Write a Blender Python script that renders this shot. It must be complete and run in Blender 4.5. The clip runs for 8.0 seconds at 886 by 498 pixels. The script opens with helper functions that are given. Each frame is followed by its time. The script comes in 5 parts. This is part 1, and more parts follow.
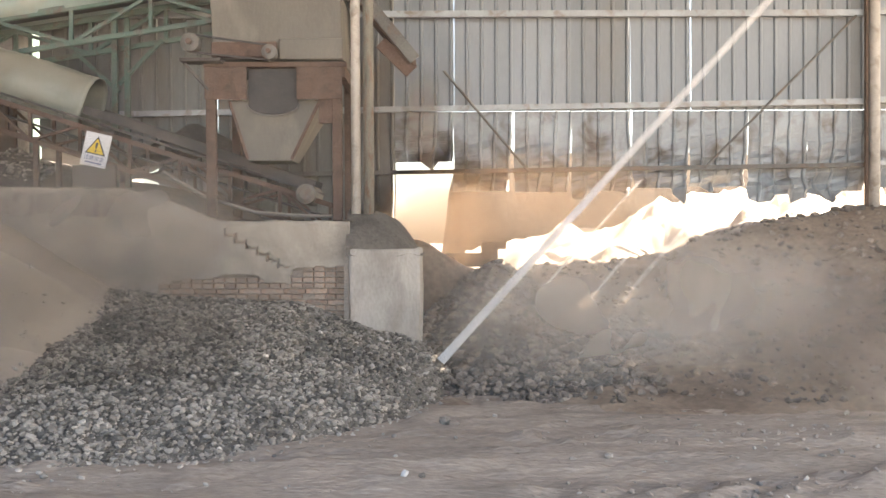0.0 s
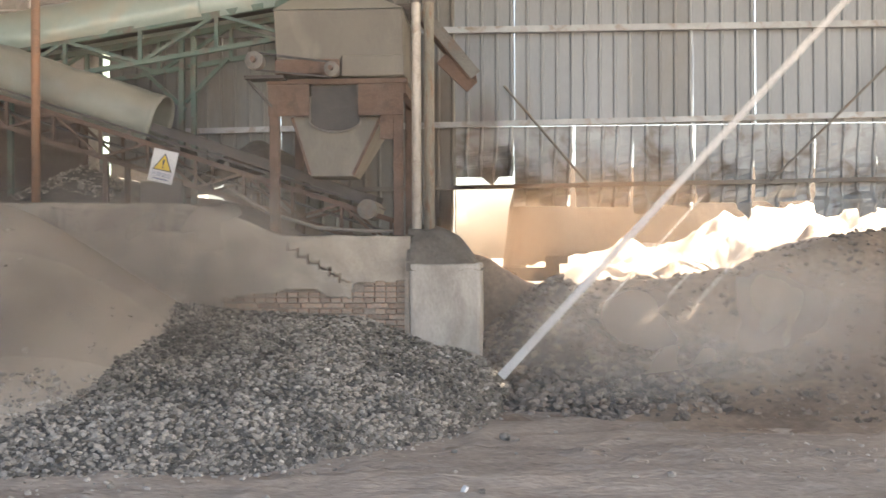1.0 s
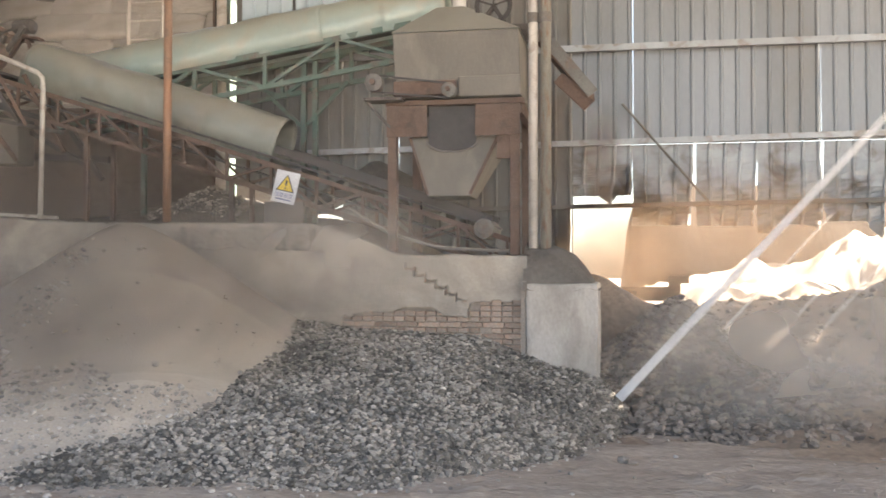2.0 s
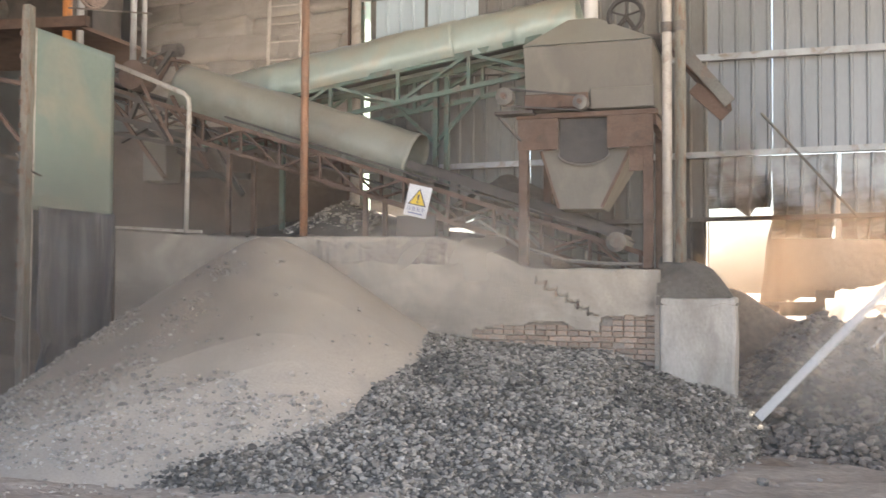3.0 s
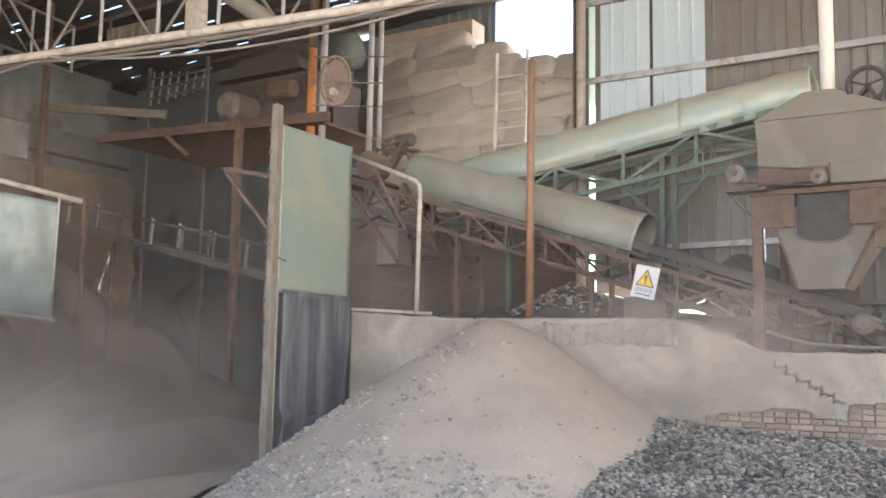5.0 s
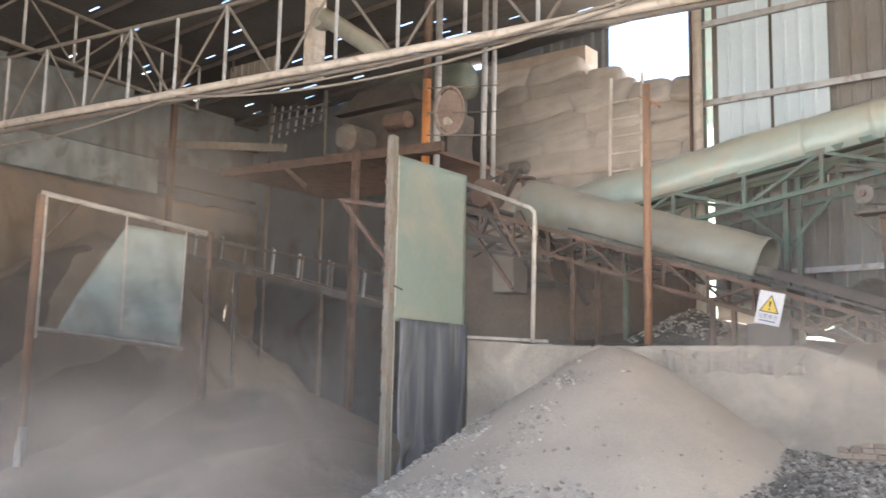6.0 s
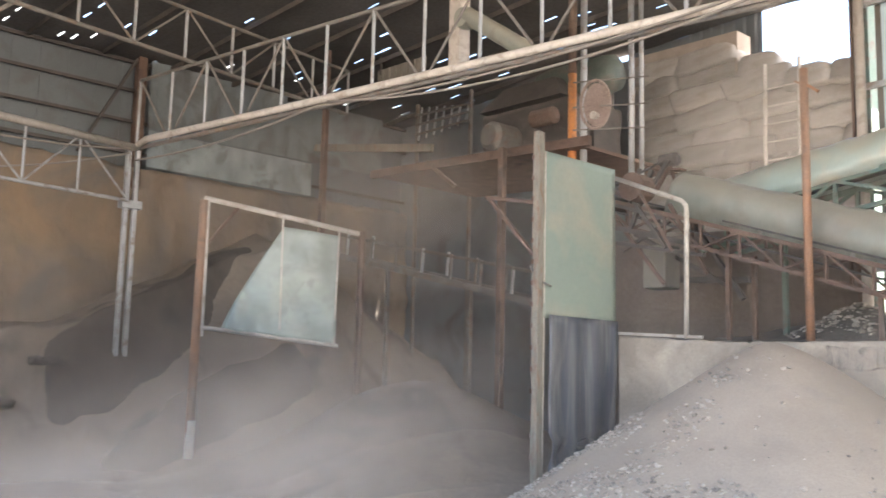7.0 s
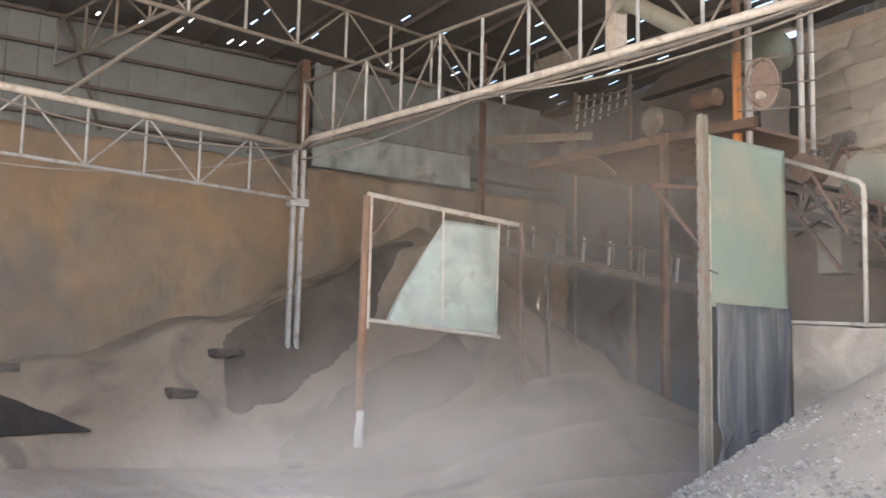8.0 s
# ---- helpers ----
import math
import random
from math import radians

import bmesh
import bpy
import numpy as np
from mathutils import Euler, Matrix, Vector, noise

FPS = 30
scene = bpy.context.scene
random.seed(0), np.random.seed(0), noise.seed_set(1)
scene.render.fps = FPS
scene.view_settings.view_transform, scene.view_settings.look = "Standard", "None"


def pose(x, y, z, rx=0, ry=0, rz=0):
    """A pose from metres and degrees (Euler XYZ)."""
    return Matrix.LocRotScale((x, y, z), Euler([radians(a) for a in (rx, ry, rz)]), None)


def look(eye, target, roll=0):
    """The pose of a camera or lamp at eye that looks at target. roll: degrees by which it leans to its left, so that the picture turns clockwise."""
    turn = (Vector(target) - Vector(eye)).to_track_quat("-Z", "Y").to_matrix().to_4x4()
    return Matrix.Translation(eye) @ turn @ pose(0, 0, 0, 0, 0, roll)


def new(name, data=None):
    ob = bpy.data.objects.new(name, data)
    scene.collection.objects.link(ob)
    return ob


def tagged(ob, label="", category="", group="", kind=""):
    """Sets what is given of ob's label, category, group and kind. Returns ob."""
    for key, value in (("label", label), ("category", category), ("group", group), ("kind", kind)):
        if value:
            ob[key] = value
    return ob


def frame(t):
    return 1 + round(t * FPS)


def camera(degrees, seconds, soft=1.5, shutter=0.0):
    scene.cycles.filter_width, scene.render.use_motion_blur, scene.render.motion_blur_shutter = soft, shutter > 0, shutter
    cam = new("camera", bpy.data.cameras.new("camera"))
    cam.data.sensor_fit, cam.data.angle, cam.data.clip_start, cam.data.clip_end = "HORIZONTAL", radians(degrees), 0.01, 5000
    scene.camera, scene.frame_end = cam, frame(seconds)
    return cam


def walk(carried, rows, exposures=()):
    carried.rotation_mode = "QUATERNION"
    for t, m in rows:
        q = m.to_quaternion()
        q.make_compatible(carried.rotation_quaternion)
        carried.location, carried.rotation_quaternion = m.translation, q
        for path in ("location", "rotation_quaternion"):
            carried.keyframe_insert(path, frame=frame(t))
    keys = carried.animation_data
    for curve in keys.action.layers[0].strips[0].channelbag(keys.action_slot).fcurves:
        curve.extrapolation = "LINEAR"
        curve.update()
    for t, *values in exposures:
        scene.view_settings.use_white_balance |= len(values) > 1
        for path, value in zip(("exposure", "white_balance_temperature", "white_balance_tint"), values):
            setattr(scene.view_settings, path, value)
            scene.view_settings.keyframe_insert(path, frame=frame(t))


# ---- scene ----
EYE = 1.7
cam = camera(48.68, 8.0, soft=1.5, shutter=0.3)
# seconds, and the camera's turn about x, y and z in degrees; it stands on one spot and pans
TURNS = [
    (0.0, 89.31, 0.28, 0.00),
    (0.5, 89.52, 0.26, 0.83),
    (1.0, 90.20, 0.23, 3.53),
    (2.5, 91.75, -0.17, 14.10),
    (3.0, 92.11, -0.30, 17.96),
    (3.5, 93.02, -0.54, 21.13),
    (4.0, 94.30, -0.78, 24.42),
    (4.5, 95.70, -0.95, 27.96),
    (6.0, 98.22, -1.18, 37.85),
    (6.5, 98.23, -1.39, 42.41),
    (7.0, 97.85, -1.34, 46.56),
    (7.5, 97.53, -1.37, 52.00),
    (8.0, 97.11, -1.26, 56.00),
]
walk(cam, [(t, pose(0, 0, EYE, a, b, c)) for t, a, b, c in TURNS],
     exposures=[(0.0, 3.75, 7000, 10), (1.0, 3.65, 7000, 10), (2.5, 3.74, 6750, 10), (4.5, 3.86, 6450, 10), (6.5, 3.98, 6300, 10), (8.0, 4.06, 6280, 10)])

# ---- world and sun ----
SUN_WAY = Vector((0.678, 0.122, 0.725)).normalized()
world = bpy.data.worlds.new("world")
scene.world = world
world.use_nodes = True
wn = world.node_tree.nodes
sky = wn.new("ShaderNodeTexSky")
sky.sky_type = "NISHITA"
sky.sun_disc = False
sky.sun_elevation = math.asin(SUN_WAY.z)
sky.sun_rotation = math.atan2(SUN_WAY.x, SUN_WAY.y)
sky.dust_density = 4.0
wn["Background"].inputs["Strength"].default_value = 0.075
world.node_tree.links.new(sky.outputs[0], wn["Background"].inputs["Color"])
sun = new("sun", bpy.data.lights.new("sun", "SUN"))
sun.data.energy, sun.data.angle, sun.data.color = 5.0, radians(0.5), (1.0, 0.93, 0.82)
sun.matrix_world = look(SUN_WAY * 40, (0, 0, 0))


# ---- materials ----
def mat(name, a, b, scale=2.0, rough=0.85, metal=0.0, bump=0.3, fine=60.0, stain=None, amount=0.4,
        dust=0.0, stretch=(1, 1, 1), pieces=0.0, grainy=0.6, depth=0.02, dust_colour=(0.36, 0.31, 0.26)):
    """Two tones mixed by a coarse noise, stains by another, grain and relief by a fine one, settled dust on upward
    faces, which also serves as light on tops.
    """
    m = bpy.data.materials.new(name)
    m.use_nodes = True
    nt = m.node_tree
    n, link = nt.nodes, nt.links.new
    bsdf = n["Principled BSDF"]
    co = n.new("ShaderNodeTexCoord")
    mp = n.new("ShaderNodeMapping")
    mp.inputs["Scale"].default_value = stretch
    link(co.outputs["Object"], mp.inputs["Vector"])

    def noise_node(sc, detail, src=mp):
        t = n.new("ShaderNodeTexNoise")
        t.inputs["Scale"].default_value, t.inputs["Detail"].default_value = sc, detail
        link(src.outputs[0], t.inputs["Vector"])
        return t

    def ramp(src, lo, hi):
        r = n.new("ShaderNodeMapRange")
        r.inputs["From Min"].default_value, r.inputs["From Max"].default_value = lo, hi
        link(src, r.inputs["Value"])
        return r.outputs[0]

    def mix(fac, c1, c2, kind="MIX"):
        x = n.new("ShaderNodeMix")
        x.data_type, x.blend_type = "RGBA", kind
        for key, v in ((0, fac), (6, c1), (7, c2)):
            if isinstance(v, (int, float)):
                x.inputs[key].default_value = v
            elif isinstance(v, tuple):
                x.inputs[key].default_value = (*v, 1)
            else:
                link(v, x.inputs[key])
        return x.outputs[2]

    coarse, grain = noise_node(scale, 5), noise_node(fine, 6)
    col = mix(ramp(coarse.outputs[0], 0.35, 0.65), a, b)
    if stain:
        spots = noise_node(scale * 1.6, 5)
        spots.inputs["Distortion"].default_value = 0.8
        col = mix(ramp(spots.outputs[0], 0.62 - 0.3 * amount, 0.80 - 0.2 * amount), col, stain)
    g = ramp(grain.outputs[0], 0.2, 0.8)
    lum = n.new("ShaderNodeMapRange")
    lum.inputs["To Min"].default_value, lum.inputs["To Max"].default_value = 1 - 0.45 * grainy, 1 + 0.38 * grainy
    link(g, lum.inputs["Value"])
    grey = n.new("ShaderNodeCombineColor")
    for k in range(3):
        link(lum.outputs[0], grey.inputs[k])
    col = mix(1.0, col, grey.outputs[0], "MULTIPLY")
    if pieces:
        info, geo = n.new("ShaderNodeObjectInfo"), n.new("ShaderNodeNewGeometry")
        add = n.new("ShaderNodeMath")
        add.operation = "ADD"
        link(info.outputs["Random"], add.inputs[0])
        link(geo.outputs["Random Per Island"], add.inputs[1])
        fr = n.new("ShaderNodeMath")
        fr.operation = "FRACT"
        link(add.outputs[0], fr.inputs[0])
        vary = n.new("ShaderNodeMapRange")
        vary.inputs["To Min"].default_value, vary.inputs["To Max"].default_value = 1 - pieces, 1 + pieces
        link(fr.outputs[0], vary.inputs["Value"])
        vc = n.new("ShaderNodeCombineColor")
        for k in range(3):
            link(vary.outputs[0], vc.inputs[k])
        col = mix(1.0, col, vc.outputs[0], "MULTIPLY")
    if dust:
        geo2, sep = n.new("ShaderNodeNewGeometry"), n.new("ShaderNodeSeparateXYZ")
        link(geo2.outputs["Normal"], sep.inputs[0])
        up = ramp(sep.outputs[2], -0.1, 0.8)
        patch = ramp(noise_node(scale * 1.7 + 0.5, 6).outputs[0], 0.3, 0.7)
        mul = n.new("ShaderNodeMath")
        mul.operation = "MULTIPLY_ADD"
        mul.use_clamp = True
        link(up, mul.inputs[0])
        mul.inputs[1].default_value = 0.9 * dust
        flat = n.new("ShaderNodeMath")
        flat.operation = "MULTIPLY"
        link(patch, flat.inputs[0])
        flat.inputs[1].default_value = 0.4 * dust
        link(flat.outputs[0], mul.inputs[2])
        col = mix(mul.outputs[0], col, dust_colour)
    link(col, bsdf.inputs["Base Color"])
    bsdf.inputs["Roughness"].default_value, bsdf.inputs["Metallic"].default_value = rough, metal
    if bump:
        bp = n.new("ShaderNodeBump")
        bp.inputs["Strength"].default_value, bp.inputs["Distance"].default_value = bump, depth
        link(grain.outputs[0], bp.inputs["Height"])
        link(bp.outputs[0], bsdf.inputs["Normal"])
    return m


DIRT = mat("packed_dirt", (0.425, 0.358, 0.300), (0.345, 0.288, 0.241), 0.6, 0.95, bump=0.6, fine=24, stain=(0.265, 0.222, 0.187), amount=0.45, grainy=0.6, depth=0.04, stretch=(0.5, 1.3, 1))
FINE = mat("fine_dust", (0.465, 0.397, 0.326), (0.393, 0.332, 0.274), 0.9, 0.97, bump=0.25, fine=45, stain=(0.393, 0.342, 0.291), amount=0.3, grainy=0.3)
GRAVEL = mat("grey_rubble_bed", (0.115, 0.102, 0.088), (0.165, 0.145, 0.124), 1.2, 0.95, bump=0.9, fine=22, stain=(0.085, 0.077, 0.070), amount=0.5)
STONE = mat("grey_stone", (0.205, 0.181, 0.155), (0.295, 0.262, 0.226), 0.8, 0.9, bump=0.4, fine=70, stain=(0.10, 0.091, 0.081), amount=0.45, pieces=0.62)
PALE_STONE = mat("dusty_stone", (0.43, 0.385, 0.335), (0.33, 0.298, 0.262), 9, 0.92, bump=0.4, fine=70, pieces=0.4)
RUST_STONE = mat("brown_rubble", (0.20, 0.165, 0.14), (0.27, 0.22, 0.18), 7, 0.92, bump=0.5, fine=60, pieces=0.4)
BROWN = mat("brown_bank_soil", (0.31, 0.24, 0.183), (0.245, 0.188, 0.144), 0.8, 0.95, bump=0.8, fine=14, stain=(0.19, 0.142, 0.107), amount=0.4)
BANK = mat("dark_dust_bank", (0.282, 0.234, 0.188), (0.225, 0.186, 0.150), 0.5, 0.95, bump=0.4, fine=14, stain=(0.112, 0.0969, 0.0859), amount=0.3, stretch=(1, 1, 0.6), grainy=0.3)
PLASTER = mat("dusty_plaster", (0.332, 0.29, 0.244), (0.249, 0.216, 0.184), 0.9, 0.92, bump=0.3, fine=35, stain=(0.437, 0.384, 0.319), amount=0.6, grainy=0.3)
MORTAR = mat("old_mortar", (0.36, 0.31, 0.262), (0.28, 0.242, 0.208), 2.5, 0.95, bump=0.5, fine=50)
BRICK = mat("red_brick", (0.40, 0.245, 0.175), (0.36, 0.265, 0.205), 6, 0.9, bump=0.5, fine=50, stain=(0.37, 0.315, 0.265), amount=0.75, pieces=0.22)
CONCRETE = mat("cast_concrete", (0.47, 0.43, 0.38), (0.40, 0.362, 0.318), 1.6, 0.9, bump=0.3, fine=40, stain=(0.31, 0.275, 0.238), amount=0.55, stretch=(1, 1, 0.5), grainy=0.35)
SHEET = mat("galvanised_sheet", (0.279, 0.299, 0.316), (0.234, 0.25, 0.262), 0.8, 0.5, 0.35, bump=0.08, fine=30, stain=(0.246, 0.238, 0.226), amount=0.35, stretch=(1, 1, 0.3), pieces=0.1, grainy=0.15)
OLD_SHEET = mat("crumpled_dirty_sheet", (0.36, 0.385, 0.40), (0.28, 0.29, 0.295), 1.9, 0.5, 0.3, bump=0.25, fine=16, stain=(0.17, 0.145, 0.125), amount=0.42, pieces=0.12, grainy=0.2)
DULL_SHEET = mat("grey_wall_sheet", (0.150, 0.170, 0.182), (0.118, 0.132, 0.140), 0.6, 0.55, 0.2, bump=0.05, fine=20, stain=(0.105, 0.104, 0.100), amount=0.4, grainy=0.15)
ROOFING = mat("dark_roof_sheet", (0.10, 0.10, 0.10), (0.075, 0.075, 0.074), 0.8, 0.8, 0.1, bump=0.1, fine=15, stain=(0.09, 0.085, 0.08), amount=0.4)
STEEL = mat("galvanised_steel", (0.40, 0.42, 0.435), (0.33, 0.34, 0.35), 3, 0.5, 0.4, bump=0.1, fine=40, stain=(0.24, 0.2, 0.16), amount=0.35, dust=0.15, grainy=0.15)
GREY_STEEL = mat("dull_grey_steel", (0.176, 0.172, 0.16), (0.136, 0.128, 0.12), 3, 0.7, 0.2, bump=0.15, fine=40, stain=(0.16, 0.112, 0.08), amount=0.4, dust=0.2)
RUST = mat("rusty_steel", (0.138, 0.086, 0.064), (0.106, 0.069, 0.054), 3, 0.85, 0.1, bump=0.35, fine=50, stain=(0.068, 0.045, 0.036), amount=0.45, dust=0.2)
RED_RUST = mat("red_oxide_pole", (0.33, 0.165, 0.09), (0.28, 0.15, 0.09), 4, 0.7, 0.1, bump=0.3, fine=50, stain=(0.20, 0.12, 0.08), amount=0.4, dust=0.35)
ORANGE = mat("orange_paint", (0.62, 0.24, 0.05), (0.55, 0.20, 0.05), 4, 0.6, bump=0.2, fine=50, stain=(0.30, 0.14, 0.07), amount=0.5, dust=0.2)
WHITE_PIPE = mat("dusty_white_pipe", (0.51, 0.484, 0.442), (0.442, 0.408, 0.365), 4, 0.55, bump=0.08, fine=40, stain=(0.306, 0.264, 0.221), amount=0.4, dust=0.35, grainy=0.15)
GREEN_STEEL = mat("green_painted_steel", (0.102, 0.178, 0.149), (0.136, 0.187, 0.162), 3, 0.7, bump=0.2, fine=50, stain=(0.145, 0.119, 0.0978), amount=0.4, dust=0.2)
COVER = mat("pale_green_cover", (0.38, 0.475, 0.445), (0.29, 0.375, 0.35), 1.1, 0.3, 0.05, bump=0.1, fine=14, stain=(0.43, 0.40, 0.32), amount=0.5, dust=0.6, dust_colour=(0.42, 0.40, 0.315), grainy=0.15)
# dark sides and dusted top also carry the light falling on the hood
TAN_COVER = mat("dusted_toplit_cover", (0.235, 0.255, 0.225), (0.19, 0.208, 0.184), 1.2, 0.42, 0.08, bump=0.1, fine=18, stain=(0.165, 0.158, 0.138), amount=0.4, dust=0.65, dust_colour=(0.36, 0.33, 0.265), grainy=0.15)
GREEN_PANEL = mat("faded_green_panel", (0.238, 0.298, 0.256), (0.20, 0.262, 0.236), 0.6, 0.5, bump=0.08, fine=14, stain=(0.335, 0.312, 0.25), amount=0.42, grainy=0.15)
NAVY_PANEL = mat("dark_blue_sheet", (0.070, 0.083, 0.106), (0.092, 0.103, 0.122), 1.4, 0.42, 0.1, bump=0.15, fine=20, stain=(0.20, 0.205, 0.21), amount=0.35, stretch=(3, 3, 0.25), grainy=0.15)
HOPPER = mat("dust_caked_hopper", (0.162, 0.153, 0.133), (0.128, 0.122, 0.107), 1.6, 0.8, 0.05, bump=0.25, fine=30, stain=(0.205, 0.192, 0.165), amount=0.45, dust=0.4, dust_colour=(0.331, 0.29, 0.239), stretch=(1, 1, 0.5), grainy=0.2)
RUBBER = mat("black_rubber", (0.0385, 0.0385, 0.0406), (0.0525, 0.0504, 0.049), 4, 0.75, bump=0.15, fine=40, dust=0.15)
DARK_IRON = mat("dark_machine_iron", (0.064, 0.0608, 0.0576), (0.0896, 0.08, 0.0736), 3, 0.7, 0.3, bump=0.2, fine=40, dust=0.15)
YELLOW_WALL = mat("ochre_clay_render", (0.262, 0.193, 0.129), (0.205, 0.165, 0.127), 0.38, 0.92, bump=0.7, fine=3.5, stain=(0.165, 0.150, 0.133), amount=0.75, stretch=(1, 1, 0.8), grainy=0.18, depth=0.10)
SACK = mat("dusty_stacked_sack", (0.345, 0.326, 0.305), (0.275, 0.259, 0.243), 1.1, 0.9, bump=0.5, fine=22, stain=(0.23, 0.206, 0.183), amount=0.4, pieces=0.22, dust=0.4, dust_colour=(0.40, 0.365, 0.325), grainy=0.35)
WOOD = mat("weathered_timber", (0.235, 0.215, 0.180), (0.175, 0.172, 0.145), 3, 0.9, bump=0.5, fine=30, stain=(0.20, 0.125, 0.085), amount=0.45, stretch=(4, 4, 0.9))
TARP = mat("pale_green_tarp", (0.33, 0.385, 0.35), (0.265, 0.31, 0.285), 2.2, 0.3, bump=0.12, fine=9, stain=(0.24, 0.27, 0.25), amount=0.4, grainy=0.15)
WHITE = mat("white_paint", (0.75, 0.74, 0.72), (0.68, 0.67, 0.64), 4, 0.6, bump=0.05, fine=40, grainy=0.15)
SIGN_WHITE = mat("sign_white", (0.72, 0.72, 0.73), (0.66, 0.66, 0.67), 5, 0.45, bump=0.02, fine=40)
SIGN_YELLOW = mat("sign_yellow", (0.80, 0.55, 0.03), (0.74, 0.50, 0.03), 5, 0.45, bump=0.02, fine=40)
SIGN_BLACK = mat("sign_black", (0.03, 0.03, 0.035), (0.04, 0.04, 0.045), 5, 0.5, bump=0.02, fine=40)
SIGN_BLUE = mat("sign_blue", (0.10, 0.12, 0.28), (0.12, 0.14, 0.30), 5, 0.5, bump=0.02, fine=40)
CABLE = mat("grey_cable", (0.16, 0.15, 0.14), (0.20, 0.185, 0.17), 5, 0.7, bump=0.1, fine=60, dust=0.6)
# darker copy of the sheet colour, for sheets in shade behind the hopper
SHADED_SHEET = mat("shaded_dusty_sheet", (0.215, 0.220, 0.216), (0.165, 0.166, 0.160), 0.9, 0.6, 0.15, bump=0.1, fine=25, stain=(0.17, 0.148, 0.124), amount=0.5, stretch=(1, 1, 0.35), pieces=0.14, grainy=0.2)
BAND_TONE = mat("dark_band_tone", (0.138, 0.117, 0.098), (0.108, 0.092, 0.078), 0.5, 0.95, bump=0.4, fine=14, stain=(0.076, 0.0653, 0.0572), amount=0.5, stretch=(1, 1, 0.4), grainy=0.3)
# dark wall colour that stands in for gloom under the conveyors
GLOOM_WALL = mat("gloom_dark_wall", (0.17, 0.14, 0.118), (0.13, 0.108, 0.092), 0.9, 0.95, bump=0.5, fine=16, grainy=0.4)
# albedo cut to near black so the bank looks shaded
SHADED_EARTH = mat("shade_dark_earth", (0.0315, 0.0199, 0.0133), (0.0245, 0.0164, 0.0119), 0.8, 0.95, bump=0.8, fine=14)
BLACK = mat("black_plate", (0.016, 0.016, 0.017), (0.022, 0.021, 0.021), 3, 0.6, bump=0.1, fine=30)
PINK = mat("faded_pink_iron", (0.30, 0.235, 0.21), (0.24, 0.185, 0.165), 3, 0.8, bump=0.2, fine=40, stain=(0.17, 0.125, 0.105), amount=0.4, dust=0.3)
TANK_GREEN = mat("dark_green_tank", (0.075, 0.10, 0.085), (0.06, 0.078, 0.068), 2, 0.6, bump=0.15, fine=30, stain=(0.10, 0.09, 0.078), amount=0.4, dust=0.1)
SPECK = mat("lit_dust_specks", (0.92, 0.92, 0.92), (0.90, 0.90, 0.90), 3, 1.0, bump=0.0)


